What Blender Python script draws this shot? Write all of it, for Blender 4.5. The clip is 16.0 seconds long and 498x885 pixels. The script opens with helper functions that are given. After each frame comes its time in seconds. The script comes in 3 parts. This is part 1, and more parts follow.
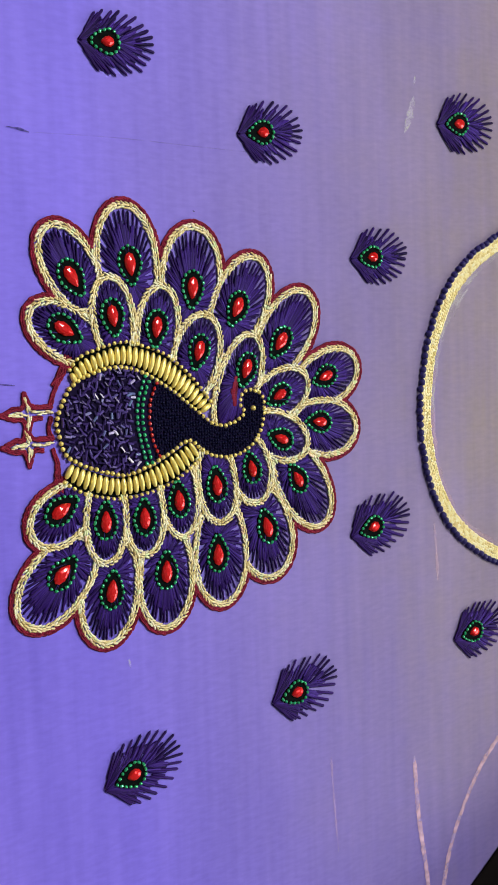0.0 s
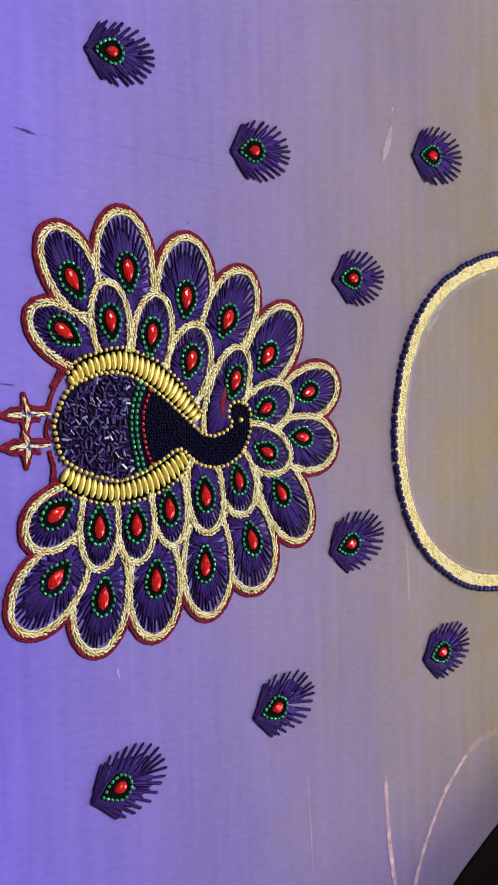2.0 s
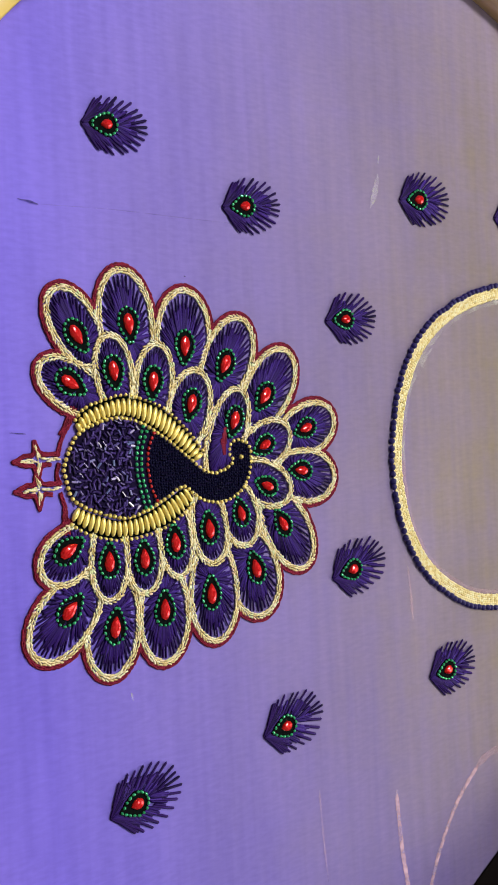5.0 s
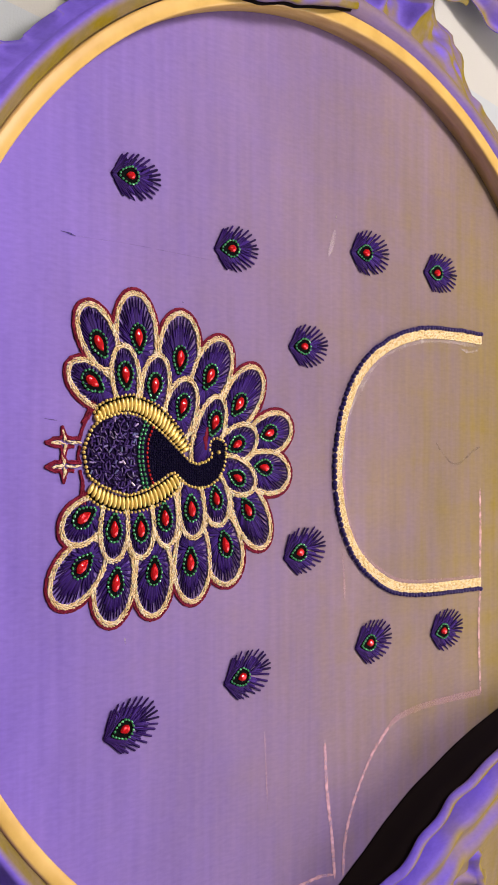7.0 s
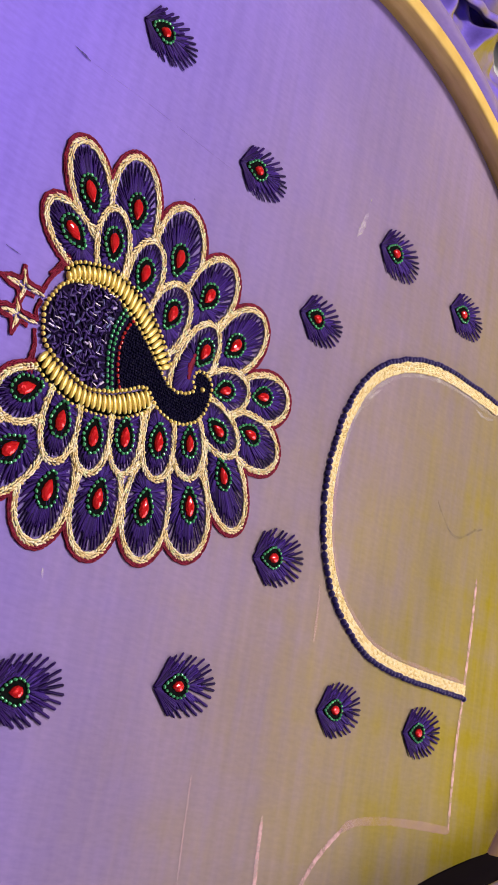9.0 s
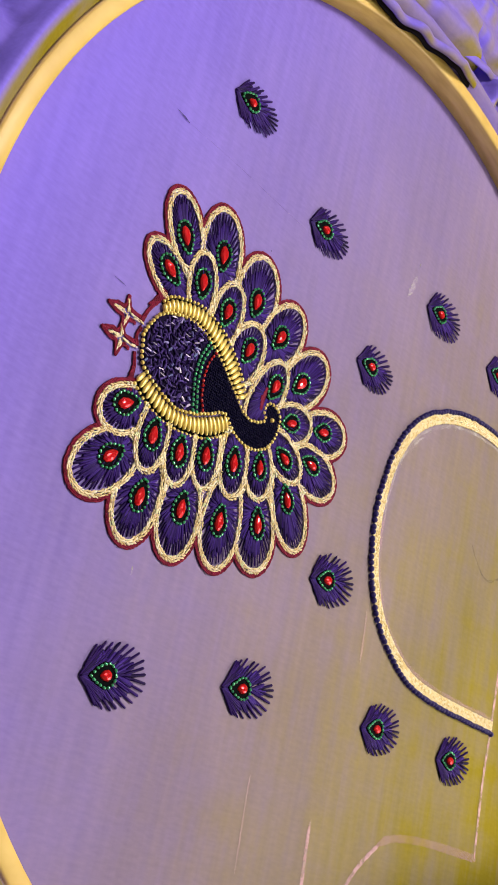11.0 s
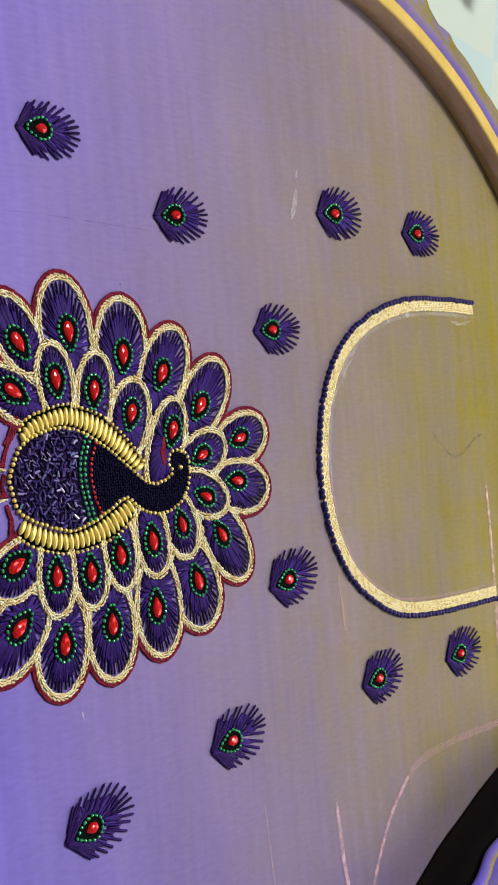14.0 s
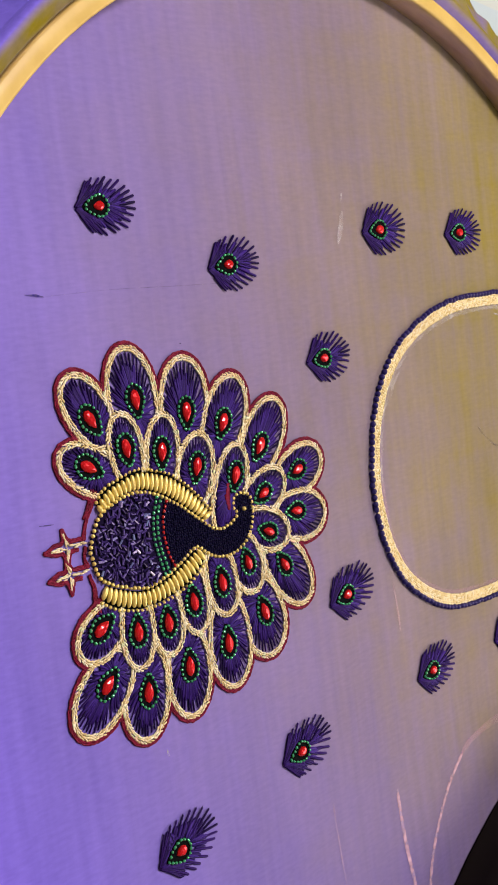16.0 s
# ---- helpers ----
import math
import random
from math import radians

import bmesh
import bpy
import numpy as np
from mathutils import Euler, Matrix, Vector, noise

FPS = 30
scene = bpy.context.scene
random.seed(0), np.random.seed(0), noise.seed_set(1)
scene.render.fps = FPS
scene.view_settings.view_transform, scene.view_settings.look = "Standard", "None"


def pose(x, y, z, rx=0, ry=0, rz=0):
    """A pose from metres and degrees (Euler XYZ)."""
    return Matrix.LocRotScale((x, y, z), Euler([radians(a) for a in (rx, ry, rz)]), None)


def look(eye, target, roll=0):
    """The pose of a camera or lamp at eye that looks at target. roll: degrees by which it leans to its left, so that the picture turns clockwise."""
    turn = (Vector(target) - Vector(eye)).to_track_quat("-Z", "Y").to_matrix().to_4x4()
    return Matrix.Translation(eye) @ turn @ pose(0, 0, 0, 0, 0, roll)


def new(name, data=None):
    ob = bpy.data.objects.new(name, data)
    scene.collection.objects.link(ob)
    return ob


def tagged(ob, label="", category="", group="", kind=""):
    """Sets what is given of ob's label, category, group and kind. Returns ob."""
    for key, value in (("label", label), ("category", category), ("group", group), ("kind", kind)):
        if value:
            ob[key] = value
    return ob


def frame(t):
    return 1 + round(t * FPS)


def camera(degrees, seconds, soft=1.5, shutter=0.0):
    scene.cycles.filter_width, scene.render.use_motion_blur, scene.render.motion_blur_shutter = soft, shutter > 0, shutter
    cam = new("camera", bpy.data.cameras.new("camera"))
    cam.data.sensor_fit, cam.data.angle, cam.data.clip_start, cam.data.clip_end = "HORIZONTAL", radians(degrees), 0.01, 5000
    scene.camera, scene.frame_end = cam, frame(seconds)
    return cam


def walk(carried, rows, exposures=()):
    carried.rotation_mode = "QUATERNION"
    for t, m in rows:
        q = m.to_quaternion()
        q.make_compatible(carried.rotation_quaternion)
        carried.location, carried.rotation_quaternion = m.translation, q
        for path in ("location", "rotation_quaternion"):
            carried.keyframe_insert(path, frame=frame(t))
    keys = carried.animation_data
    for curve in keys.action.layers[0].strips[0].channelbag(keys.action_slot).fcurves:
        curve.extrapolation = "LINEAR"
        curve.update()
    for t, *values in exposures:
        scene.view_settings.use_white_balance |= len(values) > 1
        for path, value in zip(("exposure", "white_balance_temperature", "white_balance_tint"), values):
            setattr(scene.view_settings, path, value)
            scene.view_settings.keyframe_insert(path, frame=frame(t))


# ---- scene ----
cam = camera(23.72, 16.0, 1.6)
PATH = [
    (0.0, pose(-0.2401, 0.0220, 0.3319, -3.46, -35.84, -2.21)),
    (0.5, pose(-0.2473, 0.0168, 0.3339, -2.55, -37.99, -0.34)),
    (1.0, pose(-0.2569, 0.0129, 0.3312, -1.85, -39.62, 0.06)),
    (1.5, pose(-0.2666, 0.0105, 0.3122, -1.27, -40.99, -0.35)),
    (2.0, pose(-0.2676, 0.0040, 0.3144, -1.07, -40.91, -0.89)),
    (2.5, pose(-0.2619, 0.0090, 0.3179, -0.35, -40.50, -1.47)),
    (3.0, pose(-0.2675, 0.0131, 0.3363, 0.12, -39.75, -1.89)),
    (3.2, pose(-0.2656, 0.0135, 0.3305, 0.11, -39.24, -1.99)),
    (5.3, pose(-0.2762, 0.0061, 0.3585, 2.09, -38.48, -3.77)),
    (5.5, pose(-0.2865, 0.0052, 0.3663, 2.09, -39.40, -3.86)),
    (6.0, pose(-0.3385, 0.0016, 0.3705, 1.64, -41.32, -3.41)),
    (6.5, pose(-0.3721, 0.0044, 0.3892, 1.05, -42.93, -1.89)),
    (7.0, pose(-0.3650, -0.0078, 0.3966, 1.04, -44.18, 0.40)),
    (7.5, pose(-0.3272, -0.0242, 0.3686, 2.34, -45.28, 3.54)),
    (8.0, pose(-0.3003, -0.0509, 0.3263, 4.14, -46.43, 7.46)),
    (8.5, pose(-0.2934, -0.0929, 0.2993, 5.37, -47.95, 11.12)),
    (9.0, pose(-0.2838, -0.1355, 0.2893, 5.23, -49.30, 15.00)),
    (9.5, pose(-0.2904, -0.1533, 0.2743, 5.28, -50.30, 18.08)),
    (9.7, pose(-0.2962, -0.1581, 0.2691, 5.41, -50.61, 19.04)),
    (11.8, pose(-0.3310, -0.1803, 0.3051, 7.32, -48.98, 18.43)),
    (12.0, pose(-0.3339, -0.1646, 0.3036, 7.13, -48.55, 17.00)),
    (12.5, pose(-0.3395, -0.1244, 0.3075, 7.67, -47.07, 11.47)),
    (13.0, pose(-0.2925, -0.0710, 0.2862, 7.74, -46.06, 4.64)),
    (13.5, pose(-0.2878, -0.0425, 0.2813, 7.74, -45.58, -1.21)),
    (14.0, pose(-0.2978, -0.0044, 0.3184, 6.35, -46.28, -6.69)),
    (14.5, pose(-0.2871, 0.0591, 0.3266, 5.62, -46.98, -10.92)),
    (15.0, pose(-0.3128, 0.0843, 0.3154, 3.90, -46.64, -13.19)),
    (15.5, pose(-0.3129, 0.0775, 0.3220, 2.07, -46.01, -12.66)),
    (16.0, pose(-0.3156, 0.0701, 0.3287, 1.26, -44.84, -9.80)),
]
EXPOSURES = [
    (0.0, 0.10, 6460, 10), (3.2, 0.10, 6580, 15), (5.5, 0.10, 6610, 14), (6.0, 0.10, 6660, 18), (6.5, 0.12, 6910, 31), (7.0, 0.16, 7310, 43), (8.0, 0.18, 7310, 43),
    (8.5, 0.18, 7010, 34), (9.5, 0.26, 7110, 37), (12.0, 0.29, 6700, 14), (12.5, 0.29, 6440, 8), (13.5, 0.15, 6460, 12), (14.5, 0.02, 6760, 23), (15.0, 0.05, 6910, 31),
    (16.0, 0.10, 6960, 33)]
walk(cam, PATH, EXPOSURES)

# ---- world and lights ----
world = bpy.data.worlds.new("world")
scene.world = world
world.use_nodes = True
wn = world.node_tree.nodes
sky = wn.new("ShaderNodeTexSky")
sky.sky_type, sky.sun_disc = "NISHITA", False
sky.sun_elevation, sky.sun_rotation = radians(42), radians(125)
world.node_tree.links.new(sky.outputs["Color"], wn["Background"].inputs["Color"])
wn["Background"].inputs["Strength"].default_value = 0.12


def area_lamp(name, eye, target, sx, sy, watts, colour):
    data = bpy.data.lights.new(name, "AREA")
    data.shape, data.size, data.size_y, data.energy, data.color = "RECTANGLE", sx, sy, watts, colour
    ob = new(name, data)
    ob.matrix_world = look(eye, target)
    return ob


# daylight in the window's opening, and the lamp panel on the ceiling
WIN = (-1.35, 0.15, 0.45, 1.65)
area_lamp("window_light", (1.69, (WIN[0] + WIN[1]) / 2, (WIN[2] + WIN[3]) / 2), (0.05, 0.0, 0.0), 1.3, 1.1, 17.5, (1.0, 0.97, 0.92))
area_lamp("ceiling_light", (0.38, 0.72, 1.77), (0.08, 0.0, 0.0), 0.55, 0.55, 44.0, (1.0, 0.98, 0.96))

# the silk's two thread colours, and how fast the yellow one takes over
SILK_A, SILK_B = (0.150, 0.112, 0.60), (0.245, 0.185, 0.82)
GLOSS_A, GLOSS_B = (0.30, 0.262, 0.02), (0.41, 0.355, 0.04)
FACE_LO, FACE_HI, GLOSS_MAX = 0.545, 0.135, 0.95

# ---- materials ----
def material(name, colour, rough=0.5, metal=0.0, **more):
    m = bpy.data.materials.new(name)
    m.use_nodes = True
    b = m.node_tree.nodes["Principled BSDF"]
    b.inputs["Base Color"].default_value = (*colour, 1)
    b.inputs["Roughness"].default_value = rough
    b.inputs["Metallic"].default_value = metal
    for k, v in more.items():
        b.inputs[k.replace("_", " ")].default_value = v
    return m


def node(m, kind, **values):
    n = m.node_tree.nodes.new("ShaderNode" + kind)
    for k, v in values.items():
        n.inputs[k.replace("_", " ")].default_value = v
    return n


def wire(m, a, b):
    m.node_tree.links.new(a, b)


def ramp(m, source, stops, to):
    r = m.node_tree.nodes.new("ShaderNodeValToRGB")
    while len(r.color_ramp.elements) < len(stops):
        r.color_ramp.elements.new(0.5)
    for e, (p, c) in zip(r.color_ramp.elements, stops):
        e.position, e.color = p, (*c, 1)
    wire(m, source, r.inputs["Fac"])
    wire(m, r.outputs["Color"], to)
    return r


def bump(m, height, strength, distance, bsdf):
    b = node(m, "Bump", Strength=strength, Distance=distance)
    wire(m, height, b.inputs["Height"])
    wire(m, b.outputs["Normal"], bsdf.inputs["Normal"])


def coords(m, scale):
    c = m.node_tree.nodes.new("ShaderNodeTexCoord")
    g = node(m, "Mapping")
    g.inputs["Scale"].default_value = scale
    wire(m, c.outputs["Object"], g.inputs["Vector"])
    return g.outputs["Vector"]


def noise_at(m, scale, size, detail=3.0):
    n = node(m, "TexNoise", Scale=size, Detail=detail)
    wire(m, coords(m, scale), n.inputs["Vector"])
    return n.outputs["Fac"]


def island_material(name, stops, rough, metal=0.0, **more):
    """A material whose colour varies from stitch to stitch."""
    m = material(name, stops[0][1], rough, metal, **more)
    g = m.node_tree.nodes.new("ShaderNodeNewGeometry")
    ramp(m, g.outputs["Random Per Island"], stops, m.node_tree.nodes["Principled BSDF"].inputs["Base Color"])
    return m


def shot_silk():
    """Purple silk shot with yellow: a purple body under a yellow thread gloss that grows towards grazing views."""
    m = bpy.data.materials.new("shot_silk")
    m.use_nodes = True
    nt = m.node_tree
    body = nt.nodes["Principled BSDF"]
    body.inputs["Roughness"].default_value = 0.55
    body.inputs["Specular IOR Level"].default_value = 0.15
    # slubs along both thread directions and soft blotches
    warp = noise_at(m, (1.0, 0.05, 1.0), 230, 3)
    weft = noise_at(m, (0.3, 1.0, 1.0), 700, 3)
    blot = noise_at(m, (1.0, 0.6, 1.0), 14, 7)
    mix1 = nt.nodes.new("ShaderNodeMath")
    mix1.operation = "ADD"
    wire(m, warp, mix1.inputs[0])
    wire(m, weft, mix1.inputs[1])
    mix2 = nt.nodes.new("ShaderNodeMath")
    mix2.operation = "MULTIPLY_ADD"
    mix2.inputs[1].default_value = 0.26
    wire(m, mix1.outputs[0], mix2.inputs[0])
    half = nt.nodes.new("ShaderNodeMath")
    half.operation = "MULTIPLY"
    half.inputs[1].default_value = 0.48
    wire(m, blot, half.inputs[0])
    wire(m, half.outputs[0], mix2.inputs[2])
    ramp(m, mix2.outputs[0], [(0.30, SILK_A), (0.70, SILK_B)], body.inputs["Base Color"])
    gloss = node(m, "BsdfAnisotropic", Roughness=0.8, Anisotropy=0.0)
    ramp(m, mix2.outputs[0], [(0.30, GLOSS_A), (0.70, GLOSS_B)], gloss.inputs["Color"])
    # the gloss follows the lie of the yellow threads, which run along x in the cloth
    geo = nt.nodes.new("ShaderNodeNewGeometry")
    side, along, unit = (nt.nodes.new("ShaderNodeVectorMath") for _ in range(3))
    side.operation, along.operation, unit.operation = "CROSS_PRODUCT", "CROSS_PRODUCT", "NORMALIZE"
    side.inputs[0].default_value = (1.0, 0.0, 0.0)
    wire(m, geo.outputs["Normal"], side.inputs[1])
    wire(m, geo.outputs["Normal"], along.inputs[0])
    wire(m, side.outputs["Vector"], along.inputs[1])
    wire(m, along.outputs["Vector"], unit.inputs[0])
    layer = node(m, "LayerWeight", Blend=0.5)
    wire(m, unit.outputs["Vector"], layer.inputs["Normal"])
    rng = node(m, "MapRange", From_Min=FACE_LO, From_Max=FACE_HI, To_Min=0.0, To_Max=GLOSS_MAX)
    wire(m, layer.outputs["Facing"], rng.inputs["Value"])
    # single warp threads show more or less yellow, so the change of colour is streaky
    streak = noise_at(m, (1.0, 0.10, 1.0), 120, 5)
    grain = node(m, "MapRange", From_Min=0.3, From_Max=0.7, To_Min=0.94, To_Max=1.06)
    wire(m, streak, grain.inputs["Value"])
    cloud = node(m, "MapRange", From_Min=0.3, From_Max=0.7, To_Min=0.95, To_Max=1.05)
    wire(m, noise_at(m, (1.0, 1.0, 1.0), 26, 5), cloud.inputs["Value"])
    bar = node(m, "MapRange", From_Min=0.3, From_Max=0.7, To_Min=0.965, To_Max=1.035)
    wire(m, noise_at(m, (0.12, 1.0, 1.0), 90, 4), bar.inputs["Value"])
    cross, both = nt.nodes.new("ShaderNodeMath"), nt.nodes.new("ShaderNodeMath")
    cross.operation = both.operation = "MULTIPLY"
    wire(m, grain.outputs["Result"], cross.inputs[0])
    wire(m, bar.outputs["Result"], cross.inputs[1])
    wire(m, cross.outputs[0], both.inputs[0])
    wire(m, cloud.outputs["Result"], both.inputs[1])
    share = nt.nodes.new("ShaderNodeMath")
    share.operation, share.use_clamp = "MULTIPLY", True
    wire(m, rng.outputs["Result"], share.inputs[0])
    wire(m, both.outputs[0], share.inputs[1])
    mixer = nt.nodes.new("ShaderNodeMixShader")
    wire(m, share.outputs[0], mixer.inputs["Fac"])
    wire(m, body.outputs["BSDF"], mixer.inputs[1])
    wire(m, gloss.outputs["BSDF"], mixer.inputs[2])
    wire(m, mixer.outputs["Shader"], nt.nodes["Material Output"].inputs["Surface"])
    b = node(m, "Bump", Strength=0.10, Distance=0.0003)
    wire(m, mix1.outputs[0], b.inputs["Height"])
    wire(m, b.outputs["Normal"], body.inputs["Normal"])
    wire(m, b.outputs["Normal"], gloss.inputs["Normal"])
    return m


def wood_material():
    m = material("pale_wood", (0.6, 0.4, 0.15), 0.42)
    b = m.node_tree.nodes["Principled BSDF"]
    f = noise_at(m, (1.0, 1.0, 6.0), 60, 5)
    ramp(m, f, [(0.25, (0.58, 0.40, 0.07)), (0.55, (0.71, 0.52, 0.12)), (0.8, (0.77, 0.59, 0.16))], b.inputs["Base Color"])
    bump(m, f, 0.15, 0.0006, b)
    return m


def sheet_material():
    """White cotton sheet with a pale green-blue check."""
    m = material("checked_cotton", (0.8, 0.85, 0.8), 0.8)
    b = m.node_tree.nodes["Principled BSDF"]
    c = node(m, "TexChecker", Scale=1.0)
    c.inputs["Color1"].default_value = (0.51, 0.61, 0.52, 1)
    c.inputs["Color2"].default_value = (0.44, 0.59, 0.57, 1)
    turn = coords(m, (9, 12, 0.01))
    turn.node.inputs["Rotation"].default_value = (0, 0, radians(11))
    wire(m, turn, c.inputs["Vector"])
    wire(m, c.outputs["Color"], b.inputs["Base Color"])
    bump(m, noise_at(m, (1, 1, 1), 900, 2), 0.3, 0.0004, b)
    return m


def wall_paint(name, colour):
    m = material(name, colour, 0.8)
    b = m.node_tree.nodes["Principled BSDF"]
    bump(m, noise_at(m, (1, 1, 1), 60, 4), 0.15, 0.002, b)
    return m


SILK = shot_silk()
WOOD = wood_material()
SHEET = sheet_material()
PURPLE = island_material("purple_floss", [(0.0, (0.017, 0.005, 0.074)), (0.5, (0.033, 0.011, 0.148)), (1.0, (0.062, 0.026, 0.25))], 0.55, Specular_IOR_Level=0.12)
DARK_PURPLE = island_material("dark_purple_floss", [(0.0, (0.009, 0.003, 0.040)), (1.0, (0.036, 0.011, 0.135))], 0.55, Specular_IOR_Level=0.1)
# cream, green and pink stops put the metallic thread's shimmer into stitch colour
GOLD_THREAD = island_material("gold_thread", [(0.0, (0.50, 0.38, 0.14)), (0.18, (0.83, 0.68, 0.31)), (0.55, (0.87, 0.77, 0.44)), (0.75, (0.92, 0.88, 0.65)), (0.9, (0.70, 0.80, 0.42)), (1.0, (0.95, 0.66, 0.48))], 0.4, 0.05, Specular_IOR_Level=0.6)
GOLD_BAND = island_material("yellow_gold_thread", [(0.0, (0.70, 0.55, 0.19)), (0.3, (0.90, 0.77, 0.34)), (0.7, (0.94, 0.85, 0.45)), (1.0, (0.95, 0.90, 0.62))], 0.4, 0.05, Specular_IOR_Level=0.5)
RED_THREAD = island_material("dark_red_thread", [(0.0, (0.11, 0.004, 0.018)), (1.0, (0.27, 0.014, 0.045))], 0.6, Specular_IOR_Level=0.15)
GOLD_BEAD = material("gold_bead", (0.88, 0.71, 0.20), 0.34, 0.5)
GREEN_BEAD = material("green_glass_bead", (0.022, 0.42, 0.17), 0.14, 0.35, Coat_Weight=1.0, Coat_Roughness=0.1)
RED_BEAD = material("red_glass_bead", (0.50, 0.02, 0.02), 0.15, 0.0, Coat_Weight=0.5)
NAVY_BEAD = material("navy_bead", (0.005, 0.005, 0.024), 0.4, Specular_IOR_Level=0.05)
BLUE_BEAD = island_material("navy_blue_bead", [(0.0, (0.010, 0.007, 0.05)), (1.0, (0.030, 0.022, 0.15))], 0.38, 0.0, Specular_IOR_Level=0.3)
# the last pale stops paint glints onto a few of the cut beads
CUT_BEAD = island_material("purple_cut_bead", [(0.0, (0.014, 0.008, 0.05)), (0.5, (0.050, 0.028, 0.15)), (0.86, (0.10, 0.07, 0.26)), (0.93, (0.16, 0.22, 0.42)), (0.975, (0.34, 0.28, 0.6)), (1.0, (0.85, 0.80, 0.95))], 0.2, 0.0, Specular_IOR_Level=0.22)
BLACK_FELT = material("black_backing", (0.003, 0.005, 0.005), 0.8, Specular_IOR_Level=0.03)
BODY_FELT = material("dark_violet_backing", (0.010, 0.006, 0.030), 0.8, Specular_IOR_Level=0.05)
STONE = material("red_stone", (0.80, 0.012, 0.014), 0.16, 0.45, Coat_Weight=0.4, Coat_Roughness=0.05)


def faint(name, colour, lo, hi, size):
    """Chalk or ink that covers the weave only in part."""
    m = material(name, colour, 0.9, 0.0, Specular_IOR_Level=0.1)
    r = node(m, "MapRange", From_Min=0.3, From_Max=0.7, To_Min=lo, To_Max=hi)
    wire(m, noise_at(m, (1, 1, 1), size, 3), r.inputs["Value"])
    wire(m, r.outputs["Result"], m.node_tree.nodes["Principled BSDF"].inputs["Alpha"])
    return m


CHALK_PINK = faint("pink_chalk", (0.85, 0.52, 0.56), 0.03, 0.32, 120)
CHALK_LINE = faint("pink_chalk_line", (0.95, 0.62, 0.65), 0.12, 0.60, 220)
CHALK_SOFT = faint("soft_white_chalk", (0.8, 0.8, 0.72), 0.0, 0.38, 130)
CHALK_WHITE = faint("white_chalk", (0.8, 0.8, 0.78), 0.0, 0.42, 350)
INK = faint("blue_ink", (0.05, 0.04, 0.20), 0.3, 0.9, 600)
FAINT_BLUE = faint("faint_blue_line", (0.06, 0.05, 0.22), 0.0, 0.26, 200)
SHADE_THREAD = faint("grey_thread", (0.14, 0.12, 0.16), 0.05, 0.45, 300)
WALL = wall_paint("wall_paint", (0.34, 0.31, 0.27))
CEILING = wall_paint("ceiling_paint", (0.55, 0.54, 0.52))
FLOOR = wall_paint("floor_cement", (0.35, 0.32, 0.30))
# near black, for the deep shade painted in under the silk rolls
LIP_SHADE = material("lip_shade_black", (0.010, 0.008, 0.007), 0.9, Specular_IOR_Level=0.02)


# ---- mesh helpers (lengths of the embroidery in millimetres) ----
MM = 0.001


class Mesh:
    """Gathers vertices and faces of one mesh."""

    def __init__(self):
        self.v, self.f = [], []

    def add(self, verts, faces):
        n = len(self.v)
        self.v.extend(verts)
        self.f.extend([tuple(i + n for i in f) for f in faces])

    def build(self, name, mat, parent=None, label="", smooth=True, origin=(0, 0, 0)):
        me = bpy.data.meshes.new(name)
        o = Vector(origin)
        me.from_pydata([Vector(p) * MM - o for p in self.v], [], self.f)
        me.materials.append(mat)
        if smooth:
            me.polygons.foreach_set("use_smooth", [True] * len(me.polygons))
        me.update()
        ob = new(name, me)
        ob.location = o
        if parent is not None:
            ob.parent = parent
        if label:
            ob["label"] = label
        return ob


STITCH_FACES = [(0, 2, 1), (0, 3, 2), (0, 4, 3), (0, 1, 4)] + [(1 + i, 1 + (i + 1) % 4, 5 + (i + 1) % 4, 5 + i) for i in range(4)] + [(9, 5, 6), (9, 6, 7), (9, 7, 8), (9, 8, 5)]


def stitch(mesh, a, b, width, z, lift=0.0, height=None):
    """One thread stitch, a slim spindle from a to b that lies on height z."""
    ax, ay = a
    bx, by = b
    dx, dy = bx - ax, by - ay
    ln = math.hypot(dx, dy) or 1e-6
    nx, ny = -dy / ln * width / 2, dx / ln * width / 2
    h = (height or width * 0.8) / 2
    zc = z + h
    e = min(0.25, 0.7 * width / ln)
    vs = [(ax, ay, zc - h * 0.7)]
    for s in (e, 1 - e):
        x, y = ax + dx * s, ay + dy * s
        zz = zc + lift
        vs += [(x + nx, y + ny, zz - h * 0.3), (x, y, zz + h), (x - nx, y - ny, zz - h * 0.3), (x, y, zz - h)]
    vs.append((bx, by, zc - h * 0.7))
    mesh.add(vs, STITCH_FACES)


def ball_data(r, rings=5, segs=8, sx=1.0):
    vs, fs = [(0, 0, r)], []
    for i in range(1, rings):
        a = math.pi * i / rings
        for j in range(segs):
            b = 2 * math.pi * j / segs
            vs.append((r * math.sin(a) * math.cos(b) * sx, r * math.sin(a) * math.sin(b), r * math.cos(a)))
    vs.append((0, 0, -r))
    for j in range(segs):
        fs.append((0, 1 + j, 1 + (j + 1) % segs))
        fs.append((len(vs) - 1, 1 + (rings - 2) * segs + (j + 1) % segs, 1 + (rings - 2) * segs + j))
        for i in range(rings - 2):
            p = 1 + i * segs
            fs.append((p + j, p + segs + j, p + segs + (j + 1) % segs, p + (j + 1) % segs))
    return vs, fs


def turned(vs, angle, x, y, z):
    c, s = math.cos(angle), math.sin(angle)
    return [(x + c * p[0] - s * p[1], y + s * p[0] + c * p[1], z + p[2]) for p in vs]


